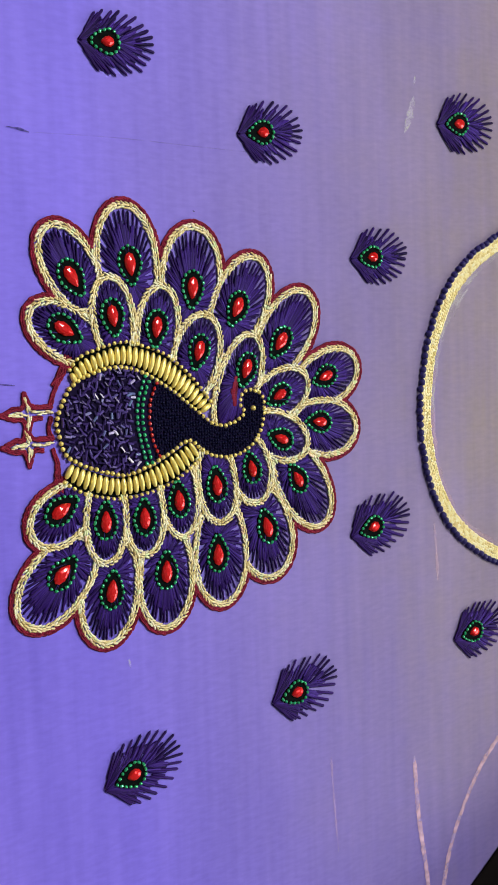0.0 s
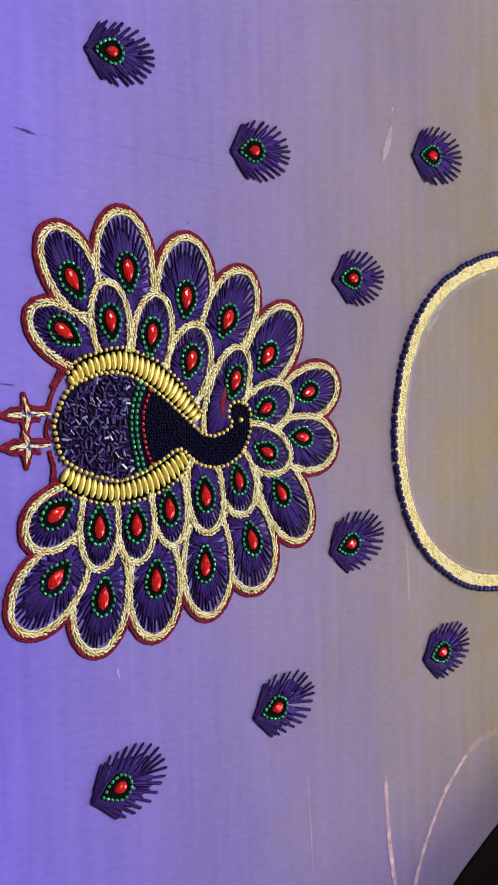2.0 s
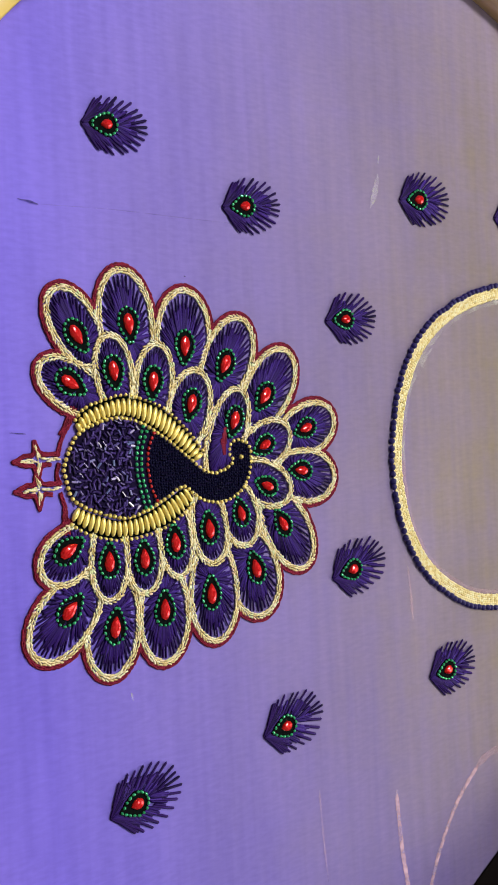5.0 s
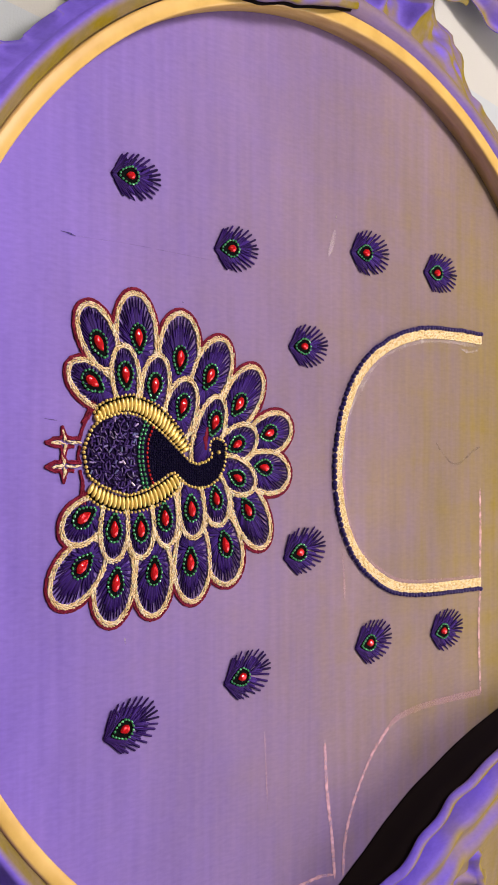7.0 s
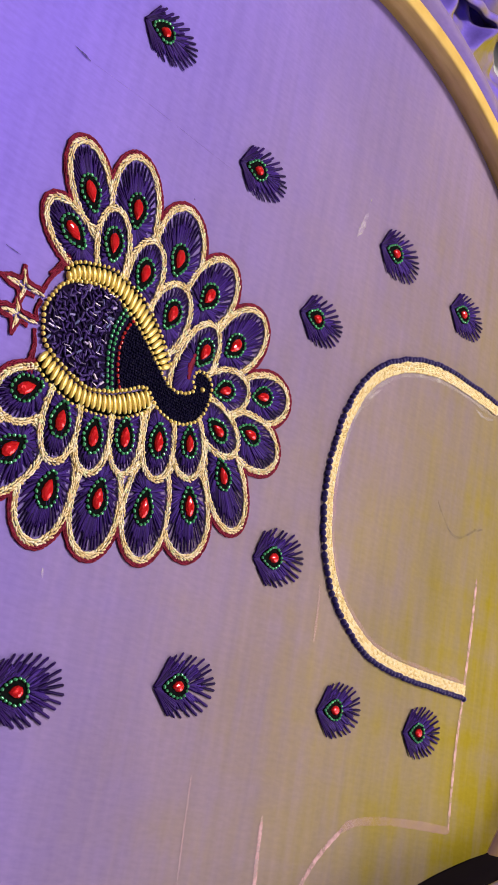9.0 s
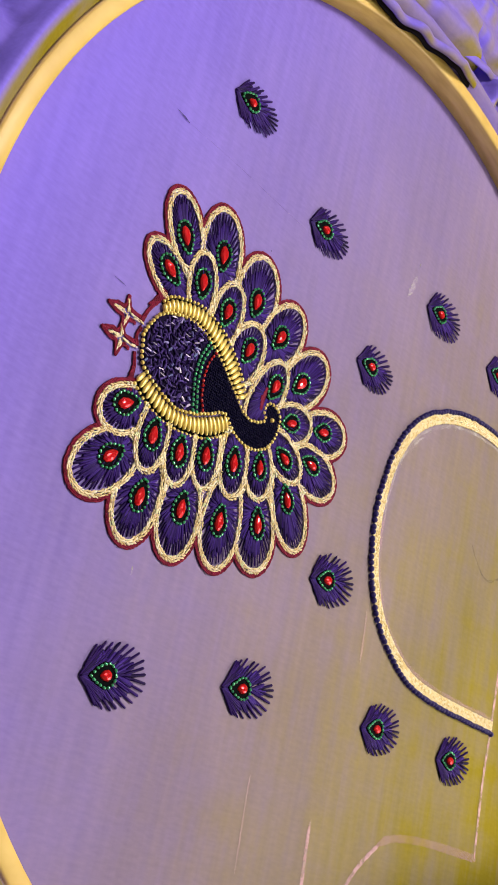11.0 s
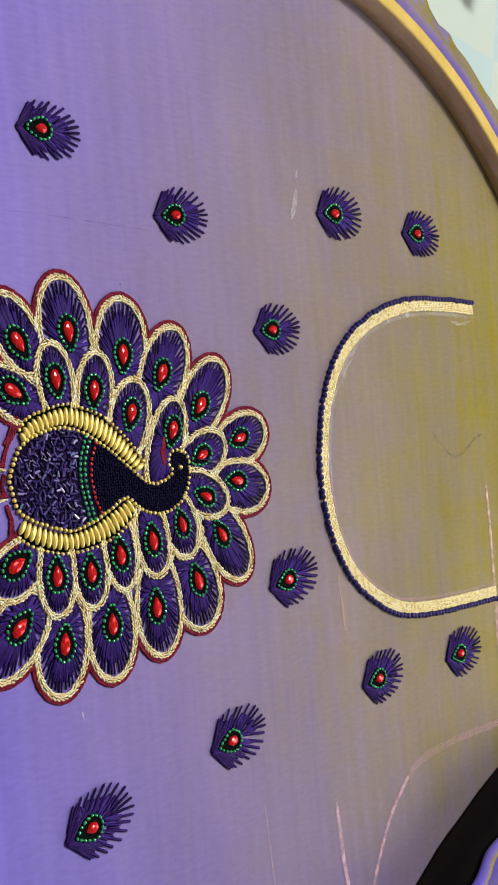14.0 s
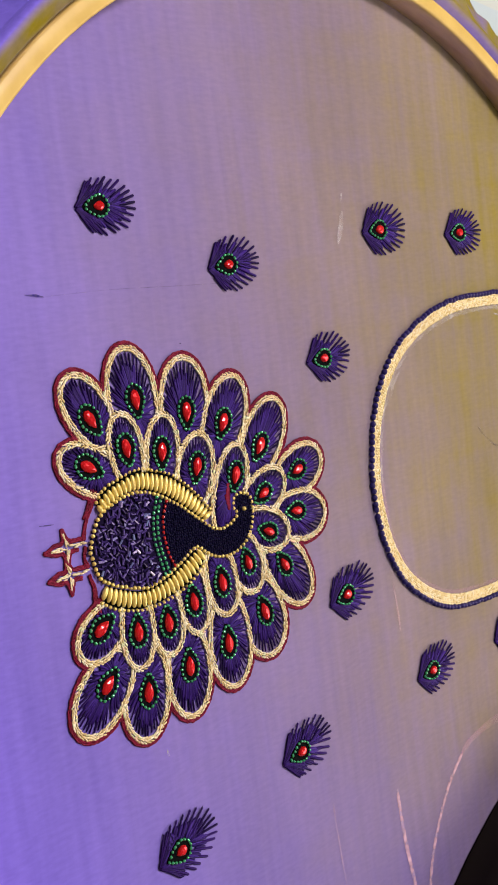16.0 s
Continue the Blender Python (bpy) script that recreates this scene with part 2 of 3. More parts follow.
def spline(points, step, closed=False):
    """Points at even steps along a smooth curve through the control points: (x, y, heading)."""
    n = len(points)
    dense = []
    for i in range(n if closed else n - 1):
        p = [points[(i + k) % n] if closed else points[min(max(i + k, 0), n - 1)] for k in (-1, 0, 1, 2)]
        for q in range(16):
            t = q / 16
            dense.append(tuple(0.5 * (2 * p[1][k] + (p[2][k] - p[0][k]) * t + (2 * p[0][k] - 5 * p[1][k] + 4 * p[2][k] - p[3][k]) * t * t
                                      + (3 * p[1][k] - p[0][k] - 3 * p[2][k] + p[3][k]) * t ** 3) for k in (0, 1)))
    dense.append(points[0] if closed else points[-1])
    return resample(dense, step)


def resample(dense, step):
    d = np.array(dense, float)
    seg = np.hypot(*np.diff(d, axis=0).T)
    cum = np.concatenate([[0], np.cumsum(seg)])
    count = max(2, int(round(cum[-1] / step)))
    s = np.linspace(0, cum[-1], count + 1)
    x, y = np.interp(s, cum, d[:, 0]), np.interp(s, cum, d[:, 1])
    hx, hy = np.gradient(x), np.gradient(y)
    return [(float(a), float(b), math.atan2(v, u)) for a, b, u, v in zip(x, y, hx, hy)]


def inside_polygon(x, y, poly):
    odd, j = False, len(poly) - 1
    for i in range(len(poly)):
        xi, yi, xj, yj = *poly[i][:2], *poly[j][:2]
        if (yi > y) != (yj > y) and x < (xj - xi) * (y - yi) / (yj - yi) + xi:
            odd = not odd
        j = i
    return odd


def ribbon(mesh, pts, width, z, fray=0.0):
    """A thin flat line of chalk or ink with uneven edges."""
    n = len(pts)
    vs = []
    for k, (x, y, h) in enumerate(pts):
        w = width * (0.75 + fray * random.uniform(-1, 1)) / 2 * min(1, 0.3 + min(k, n - 1 - k) * 0.3)
        vs += [(x - math.sin(h) * w, y + math.cos(h) * w, z), (x + math.sin(h) * w, y - math.cos(h) * w, z)]
    mesh.add(vs, [(2 * k, 2 * k + 1, 2 * k + 3, 2 * k + 2) for k in range(n - 1)])


# ---- room ----
def box(name, lo, hi, mat, parent=None, bevel=0.0):
    bm = bmesh.new()
    bmesh.ops.create_cube(bm, size=1)
    for v in bm.verts:
        v.co = Vector([lo[k] if v.co[k] < 0 else hi[k] for k in range(3)])
    if bevel:
        bmesh.ops.bevel(bm, geom=bm.edges[:], offset=bevel, segments=3, affect="EDGES", profile=0.6)
    me = bpy.data.meshes.new(name)
    bm.to_mesh(me)
    bm.free()
    me.materials.append(mat)
    ob = new(name, me)
    if parent is not None:
        ob.parent = parent
    return ob


X0, X1, Y0, Y1, ZF, ZC = -1.9, 1.7, -1.8, 1.8, -0.55, 1.8
tagged(box("floor", (X0, Y0, ZF - 0.1), (X1, Y1, ZF), FLOOR), "grey cement floor of the room", "floor", kind="structure")
tagged(box("ceiling", (X0, Y0, ZC), (X1, Y1, ZC + 0.1), CEILING), "white painted ceiling", "ceiling", kind="structure")
tagged(box("wall_north", (X0, Y1, ZF), (X1, Y1 + 0.15, ZC), WALL), "plain cream painted wall", "wall", kind="structure")
tagged(box("wall_west", (X0 - 0.15, Y0, ZF), (X0, Y1, ZC), WALL), "plain cream painted wall", "wall", kind="structure")
tagged(box("wall_south", (X0, Y0 - 0.15, ZF), (X1, Y0, ZC), WALL), "plain cream painted wall", "wall", kind="structure")


def wall_with_opening(name, y0, y1, z0, z1):
    m = Mesh()
    for lo, hi in (((Y0, ZF), (y0, ZC)), ((y1, ZF), (Y1, ZC)), ((y0, ZF), (y1, z0)), ((y0, z1), (y1, ZC))):
        vs = [(x * 1000, y * 1000, z * 1000) for x in (X1, X1 + 0.15) for y in (lo[0], hi[0]) for z in (lo[1], hi[1])]
        m.add(vs, [(0, 1, 3, 2), (4, 6, 7, 5), (0, 4, 5, 1), (2, 3, 7, 6), (0, 2, 6, 4), (1, 5, 7, 3)])
    return m.build(name, WALL, smooth=False)


tagged(wall_with_opening("wall_east", WIN[0], WIN[1], WIN[2], WIN[3]), "cream painted wall with a window opening", "wall", kind="structure")

# ---- bed ----
bed = tagged(box("mattress", (-1.2, -1.2, ZF), (1.2, 1.2, -0.020), SHEET, bevel=0.015), "mattress under a white and pale blue-green checked cotton sheet", "bed", kind="structure")

# ---- hoop and cloth ----
HX, HY, R_IN, R_OUT, H_TOP = 66.0, -9.0, 221.3, 228.6, 11.5


def polar(r, a, z):
    return (HX + r * math.cos(a), HY + r * math.sin(a), z)


def lathe(mesh, profile, a0, a1, steps, wobble=0.0):
    full = abs(a1 - a0 - 2 * math.pi) < 1e-6
    n, rows = len(profile), steps if full else steps + 1
    vs = []
    for i in range(rows):
        a = a0 + (a1 - a0) * i / steps
        k = wobble * noise.noise((3 * math.cos(a), 3 * math.sin(a), 0.5))
        vs += [polar(r + k, a, z) for r, z in profile]
    fs = []
    for i in range(steps):
        p, q = i * n, ((i + 1) % rows) * n
        fs += [(p + j, q + j, q + (j + 1) % n, p + (j + 1) % n) for j in range(n)]
    mesh.add(vs, fs)


def make_hoop():
    m = Mesh()
    b = 1.1
    prof = [(R_IN, -6), (R_IN, H_TOP - b), (R_IN + 0.3, H_TOP - 0.35), (R_IN + b, H_TOP), (R_OUT - b, H_TOP), (R_OUT - 0.3, H_TOP - 0.35), (R_OUT, H_TOP - b), (R_OUT, -6)]
    lathe(m, prof, 0, 2 * math.pi, 256, 0.4)
    root = new("embroidery_hoop")
    tagged(root, "pale bamboo embroidery hoop stretching the purple silk", "embroidery hoop")
    m.build("inner_ring", WOOD, root, "pale bamboo inner ring")
    m = Mesh()
    lathe(m, [(R_OUT + 1.8, -6), (R_OUT + 1.8, 5), (R_OUT + 7, 5), (R_OUT + 7, -6)], 0, 2 * math.pi, 160)
    m.build("outer_ring", WOOD, root, "outer ring under the silk", smooth=False)
    return root


make_hoop()


def make_panel():
    """The stretched silk inside the hoop."""
    m = Mesh()
    vs, fs, seg, rings = [polar(0, 0, 0)], [], 160, 36
    for i in range(1, rings + 1):
        r = (R_IN + 1.5) * i / rings
        for j in range(seg):
            a = 2 * math.pi * j / seg
            x, y, _ = polar(r, a, 0)
            vs.append((x, y, 0.25 * noise.noise((x / 45, y / 45, 1.0)) * min(1, (rings - i) / 4)))
    for j in range(seg):
        fs.append((0, 1 + j, 1 + (j + 1) % seg))
        for i in range(rings - 1):
            p = 1 + i * seg
            fs.append((p + j, p + seg + j, p + seg + (j + 1) % seg, p + (j + 1) % seg))
    m.add(vs, fs)
    return m.build("silk_panel", SILK)


panel = tagged(make_panel(), "purple shot silk with yellow sheen stretched in a hoop", "fabric", kind="structure")


def bell(a, mid, half):
    d = (a - mid + 180) % 360 - 180
    return max(0.0, 1 - (d / half) ** 2) ** 2


def margin(deg):
    """How far the loose silk reaches from the hoop's centre."""
    r = 350 + 25 * noise.noise((deg / 20, 0.3, 0.7))
    r -= 113 * min(1, 2.2 * bell(deg, 24, 62)) + 110 * bell(deg, 129, 27)
    return max(r, 244 + 2 * noise.noise((deg / 9, 2.0, 0.0)))


def make_border():
    """The loose silk round the hoop: over the hidden outer ring, then down and crumpled on the bed."""
    m = Mesh()
    steps, rings = 720, 50
    lip = [(R_OUT + 0.3, 0.0), (R_OUT + 0.5, 5.5), (R_OUT + 2.0, 7.4), (R_OUT + 4.5, 9.6), (R_OUT + 7.0, 10.8), (R_OUT + 9.5, 9.6)]
    high = (0.0, 11.0, 12.6, 15.6, 17.4, 17.0)
    vs, fs = [], []
    for i in range(steps):
        a = 2 * math.pi * i / steps
        deg = math.degrees(a)
        rm = margin(deg)
        west = min(1, max(0, 0.55 - 1.3 * math.cos(a)))
        for j in range(rings):
            if j < 6:
                r, z = lip[j]
                z = z * (1 - west) + west * high[j] + 0.4 * noise.noise((deg / 4, 7.0, 0.0)) * (j > 0)
                r += 0.4 * noise.noise((3 * math.cos(a), 3 * math.sin(a), 0.5)) + (0.5 * max(0, noise.noise((deg / 9, 1.0, 4.0))) if j < 3 else 0)
            else:
                s = (j - 5) / (rings - 6)
                r = R_OUT + 9.5 + (rm - R_OUT - 9.5) * s
                out = r - R_OUT - 9.5
                x, y, _ = polar(r, a, 0)
                flat = min(1.0, 1.6 * bell(deg, 30, 50))
                fall = ((-17.5 + 26.5 * math.exp(-out / 34)) * (1 - west) + (9.0 - 0.10 * out) * west) * (1 - flat) + (9.0 + 0.05 * out - 0.014 * out * out) * flat
                amp = (9 + 14 * bell(deg, 75, 28) + 6 * bell(deg, 300, 80) - 4 * west) * min(1, out / 14) * (1 - 0.85 * flat)
                bend = 2.2 * noise.noise((x / 50, y / 50, 9.0))
                pleat = (1 - abs(math.sin(a * 15 + bend))) ** 1.6
                amp *= 1 - 0.75 * west
                cross = (1 - abs(noise.noise((x / 34, y / 34, 2.0))) * 2.2)
                fine = noise.noise((x / 13, y / 13, 4.0))
                cell = noise.voronoi((x / 19 + bend * 0.3, y / 19, 1.0))[0]
                crease = min(1.0, (cell[1] - cell[0]) * 1.6)
                z = fall + amp * (0.75 * pleat + 0.45 * max(0.0, cross) + 0.16 * fine) + 7.0 * (crease - 0.4) * min(1, out / 6) * (1 - 0.8 * flat) * (1 - 0.8 * west)
                z += 3.0 * west
                # sharp creases where the silk lies crushed
                z -= west * min(1, out / 10) * sum(h * abs(noise.noise((x / w + bend * 0.4, y / w, w))) for w, h in ((46, 14), (23, 17), (12, 12), (6, 4)))
                # creased facets, each tilted its own way
                for size, slope, sd in ((26, 0.8, 3.0), (13, 0.9, 8.0), (6, 0.6, 5.0)):
                    dist, near = noise.voronoi((x / size, y / size + 0.2 * bend, sd))
                    tilt = noise.cell_vector(near[0] * 7.3)
                    lean = (x / size - near[0].x) * (tilt[0] - 0.60) + (y / size - near[0].y) * (tilt[1] - 0.5)
                    z += size * slope * lean * min(1, 3.5 * (dist[1] - dist[0])) * min(1, out / 8) * (1 - 0.85 * flat) * (0.2 + 0.1 * west)
                z = max(z, -18.8)
            vs.append(polar(r, a, z))
    for i in range(steps):
        p, q = i * rings, ((i + 1) % steps) * rings
        fs += [(p + j, p + j + 1, q + j + 1, q + j) for j in range(rings - 1)]
    m.add(vs, fs)
    ob = m.build("loose_border", SILK, panel, "crumpled loose purple and yellow shot silk")
    sol = ob.modifiers.new("thick", "SOLIDIFY")
    sol.thickness, sol.offset = 0.0005, -1
    return ob


make_border()


def make_fold(d0, d1, inner, high, outer, seed, straight, show=None, lead=True):
    """A bunched roll of silk that laps over the hoop between two bearings; a black strip stands in for the shade below
    the lip, by the height show or down to the panel.
    """
    m, lip_shade = Mesh(), Mesh()
    steps, vs, dark, fs = 90, [], [], []
    for i in range(steps + 1):
        t = i / steps
        a = radians(d0 + (d1 - d0) * t)
        env = min(1, 5 * t, 5 * (1 - t)) ** 0.6
        k = noise.noise((t * 4 + seed, 0.2, 0.1))
        k2 = noise.noise((t * 9 + seed, 3.2, 0.1))
        k3 = noise.noise((t * 16 + seed, 1.7, 0.6))
        ri = inner / math.cos(a - radians(straight)) * (1 + 0.28 * (a - radians(straight)) ** 2) + 1.6 * k + 0.8 * k2
        hi = 7 + (high - 7) * env + 5 * k2 * env
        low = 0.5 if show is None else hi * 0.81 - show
        prof = [(ri + 3.5, hi * 0.80), (ri + 0.8, hi * 0.82), (ri, hi * 0.88), (ri + 1.0, hi * 0.97), (ri + 3.5, hi),
                (ri + 5.5, hi * 0.86 + k), (ri + 7.5, hi * 0.45 + 2 * k2), (ri + 10 + 3 * k3, hi * 0.10), (ri + 16 + 5 * k, hi * 0.04), (ri + 19 + 6 * k, hi * 0.62 + 4 * k), (ri + 24 + 7 * k, hi * 0.92 + 3 * k3),
                (ri + 33 + 5 * k2, hi * 0.56 - 3 * k2), (ri + 38 + 5 * k2, hi * 0.47), (ri + 43, hi * 0.74 + 5 * k3), (ri + 52, hi * 0.5 - 3 * k3), (ri + 58, hi * 0.1), (outer, -14)]
        vs += [polar(r, a, z) for r, z in (prof if lead else prof[2:])]
        # added strip below the lip, its black colour acts as the shade there
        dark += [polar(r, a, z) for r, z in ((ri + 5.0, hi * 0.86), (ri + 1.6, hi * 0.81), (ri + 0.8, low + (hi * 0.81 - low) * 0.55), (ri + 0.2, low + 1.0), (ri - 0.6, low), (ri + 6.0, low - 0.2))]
    for mesh, points in ((m, vs), (lip_shade, dark)):
        n = len(points) // (steps + 1)
        mesh.add(points, [(i * n + j, (i + 1) * n + j, (i + 1) * n + j + 1, i * n + j + 1) for i in range(steps) for j in range(n - 1)])
    ob = m.build("cloth_fold", SILK, panel, "raised roll of loose shot silk lapping over the hoop")
    sub = ob.modifiers.new("smooth", "SUBSURF")
    sub.levels = sub.render_levels = 1
    sol = ob.modifiers.new("thick", "SOLIDIFY")
    sol.thickness, sol.offset = 0.0006, 0
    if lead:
        lip_shade.build("lip_shade", LIP_SHADE, ob, "black strip standing in for the shade under the rolled edge")
    return ob


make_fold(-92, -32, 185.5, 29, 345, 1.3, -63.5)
make_fold(66, 88, 248, 13, 345, 9.1, 91, lead=False)
make_fold(52, 82, 310, -8, 375, 3.3, 64, lead=False)
make_fold(84, 121, 221, 20, 335, 5.7, 100, 1.7)

# ---- chalk and pen marks on the silk ----
Z_MARK = 0.45


def mark(name, points, width, mat, label, fray=0.08, z=Z_MARK):
    m = Mesh()
    ribbon(m, spline(points, 1.5), width, z, fray)
    return m.build(name, mat, panel, label)


PINK = "faint pink tailor's chalk line"
mark("chalk_line", [(205, -18), (205.4, -40), (205, -74), (204, -100), (205.5, -134)], 2.6, CHALK_LINE, PINK, 0.15)
mark("chalk_line", [(207, -134.2), (182, -134.2), (156, -134.8), (133, -137.5), (122, -142)], 4.6, CHALK_PINK, PINK, 0.15)
mark("chalk_line", [(125, -140.5), (109.5, -154), (95.5, -175), (88.5, -194), (87.2, -211)], 2.9, CHALK_LINE, PINK, 0.12)
mark("chalk_line", [(73, -141), (74.8, -165), (78.4, -188), (81, -211)], 2.9, CHALK_LINE, PINK, 0.12)
mark("chalk_line", [(86, -49.6), (87, -60), (87.6, -73)], 1.8, CHALK_PINK, PINK, 0.3)
mark("chalk_line", [(31, -131), (32, -148), (33.5, -168)], 1.2, CHALK_PINK, PINK, 0.3)
mark("chalk_line", [(81, -209), (70, -207.5), (52, -209), (38, -212)], 2.0, CHALK_LINE, PINK, 0.3)
mark("chalk_smear", [(79.5, 113), (77.5, 106), (74.5, 99)], 3.6, CHALK_WHITE, "small white chalk smear", 0.4)
mark("chalk_smear", [(-52.6, -79), (-52, -82)], 2.0, CHALK_WHITE, "tiny pale chalk spot")
mark("chalk_smear", [(107, 41), (102, 36), (99, 30)], 2.6, CHALK_WHITE, "small white chalk smear", 0.4)
mark("chalk_smear", [(186, 61), (194, 60), (203, 61.5)], 2.0, CHALK_WHITE, "small white chalk smear", 0.5)
mark("chalk_smear", [(80.5, 121), (79.8, 117)], 2.0, CHALK_WHITE, "small white chalk smear", 0.4)
mark("pen_mark", [(-87, 88.6), (-83, 88.2), (-79.5, 87.4)], 0.9, INK, "short blue pen stroke", 0.4)
mark("pen_mark", [(-94, 12.3), (-88, 11.7)], 0.7, INK, "short blue pen stroke")
mark("pen_mark", [(-21.8, 66.4), (-21, 66.1)], 1.0, INK, "tiny blue pen dot")
mark("faint_line", [(-79, 87.5), (-50, 88), (-20, 87.4), (4, 87)], 0.45, FAINT_BLUE, "thin faint blue line")
mark("loose_thread", [(163, 8), (167, 4), (172, 0), (177, -3.2), (184, -3.8), (192, 0), (198, 3.6), (205, 6)], 1.5, SHADE_THREAD, "grey thread under the silk", 0.3)

# ---- stones and beads ----
def drop_outline(length, width, n=22, off=0.0):
    """A pear outline with its point towards -x, round its own middle; off: moved outwards."""
    pts = []
    for k in range(n):
        t = 2 * math.pi * k / n
        x = math.cos(t)
        taper = 1 - 0.45 * max(0.0, -x) ** 1.3 - 0.05 * (1 - x)
        pts.append(((length / 2 + off) * x, (width / 2 * taper + off) * math.sin(t)))
    return pts


def stone_mesh(length, width, z, tall):
    """A pear stone with flat crown facets round a table."""
    m = Mesh()
    n, vs, fs = 10, [], []
    for s, h, turn in ((1.0, 0.0, 0), (1.0, 0.35, 0), (0.74, 0.78, 1), (0.36, 1.0, 0)):
        ring = drop_outline(length, width, n * 2)
        vs += [(ring[(2 * q + turn) % (2 * n)][0] * s, ring[(2 * q + turn) % (2 * n)][1] * s, z + tall * h) for q in range(n)]
    fs += [(q, (q + 1) % n, n + (q + 1) % n, n + q) for q in range(n)]
    for q in range(n):
        p = (q + 1) % n
        fs += [(n + q, n + p, 2 * n + q), (n + p, 2 * n + p, 2 * n + q), (2 * n + q, 2 * n + p, 3 * n + p), (2 * n + q, 3 * n + p, 3 * n + q)]
    fs.append(tuple(range(3 * n, 4 * n)))
    m.add(vs, fs)
    return m


def pear(length, width, n, off, point=1.22):
    """The setting round a stone: a pear that runs out longer at the point."""
    return [(x * (point if x < 0 else 1.0), y * (1 if x > 0 else 1 - 0.36 * (-x / (length / 2 + off)) ** 1.5)) for x, y in drop_outline(length, width, n, off)]


BEAD_V, BEAD_F = ball_data(0.6, 5, 6, 1.35)


def bead_ring(mesh, length, width, off, z, point, gap=1.85):
    out = pear(length, width, 64, off, point)
    for x, y, h in resample(out + out[:1], gap)[:-1]:
        k = random.uniform(0.75, 1.15)
        mesh.add(turned([(p[0] * k, p[1], p[2]) for p in BEAD_V], h + random.uniform(-0.4, 0.4), x + random.uniform(-.15, .15), y + random.uniform(-.15, .15), z + 0.5), BEAD_F)


def set_stone(parent, x, y, heading, length, width, z, point=1.22):
    """A red stone on black backing within a ring of green beads; its round end looks along heading."""
    m = Mesh()
    vs = turned([(p[0], p[1], z) for p in pear(length, width, 28, 2.6, point)] + [(p[0], p[1], z + 0.5) for p in pear(length, width, 28, 2.2, point)], heading, x, y, 0)
    m.add(vs, [tuple(range(28, 56))] + [(k, (k + 1) % 28, 28 + (k + 1) % 28, 28 + k) for k in range(28)])
    m.build("backing", BLACK_FELT, parent, "black backing round the stone", smooth=False)
    m, src = Mesh(), stone_mesh(length, width, z + 0.5, 1.5)
    m.add(turned(src.v, heading, x, y, 0), src.f)
    m.build("stone", STONE, parent, "glossy red pear-cut stone", smooth=False)
    m, ring = Mesh(), Mesh()
    bead_ring(ring, length, width, 2.0, z + 0.3, point)
    m.add(turned(ring.v, heading, x, y, 0), ring.f)
    ob = m.build("bead_ring", GREEN_BEAD, parent, "ring of tiny green glass beads")
    ob["kind"] = "stuff"


# ---- small feather motifs ----
def feather(x, y, turn, size=1.0, seed=0):
    random.seed(100 + seed)
    root = new("feather_motif")
    root.location = (x * MM, y * MM, 0)
    tagged(root, "embroidered purple feather with a green-beaded red stone on silk", "embroidery", "small feathers round the motif")
    ca, sa = math.cos(turn), math.sin(turn)

    def put(px, py):
        px, py = px * size, py * size
        return (ca * px - sa * py, sa * px + ca * py)

    def ray(m, u, length, wide, z, reach=1.0):
        t = u * radians(128)
        ex, ey = 13.5 + 14.3 * reach * math.cos(t), 10.5 * reach * math.sin(t)
        way = radians(58) * u / (abs(u) ** 0.35 + 1e-6)
        sx, sy = ex - length * math.cos(way), ey - length * math.sin(way)
        stitch(m, put(sx, sy), put(ex, ey), wide, z)

    dark, mid = Mesh(), Mesh()
    for k in range(19):
        u = -0.9 + 1.8 * k / 18 + random.uniform(-0.018, 0.018)
        ray(dark, u, random.uniform(8.0, 10.5), random.uniform(0.9, 1.15), 0.35, random.uniform(0.97, 1.05) + (0.05 if abs(u) < 0.5 else 0.0))
    for k in range(70):
        u = random.uniform(-0.95, 0.95)
        ray(mid, u, random.uniform(5.5, 9), 1.0, 0.15 + 0.2 * random.random(), random.uniform(0.55, 0.80))
    for side in (-1, 1):
        for k in range(7):
            s = k / 6
            stitch(dark, put(0.3 * s, side * 0.2 * s), put(8.5 - 0.3 * s + 3 * s, side * (9.4 - 4.2 * s)), 0.8, 0.35 + 0.05 * k)
        for k in range(8):
            q = k / 7
            stitch(mid, put(0.6 + 0.5 * q, side * 0.15), put(7.5, side * (0.4 + 4.4 * q)), 1.0, 0.25)
        for k in range(14):
            q = random.uniform(0, 1)
            stitch(mid, put(1.0 + 4.5 * q, side * 4.2 * q * random.uniform(0.3, 0.9)), put(6.5 + 4.5 * q, side * (2.8 + 4.0 * q)), 0.9, 0.2 + 0.1 * random.random())
    for m, mat, name in ((mid, PURPLE, "thread_fill"), (dark, DARK_PURPLE, "barb_fill")):
        ob = m.build(name, mat, root, "purple floss stitches" if mat is PURPLE else "dark purple barb stitches")
        ob["kind"] = "stuff"
    sx, sy = put(10.2, 0)
    set_stone(root, sx, sy, turn, 4.9 * size, 3.9 * size, 0.9, 1.42)
    return root


for n, (fx, fy, ft) in enumerate(((-61.8, 116.6, 3), (-2.8, 92.6, 7), (91.3, 103.4, 5), (152.0, 100.6, 3), (46.0, 51.6, 5),
                                  (43.2, -50.4, 14), (95.8, -98.4, 10), (158.5, -97.6, 8), (4.6, -105.6, 12), (-63.6, -120.0, 15))):
    feather(fx, fy, radians(ft), (0.96, 1.0, 1.1, 1.06, 1.0, 1.07, 1.06, 1.06, 1.07, 1.07)[n], n)

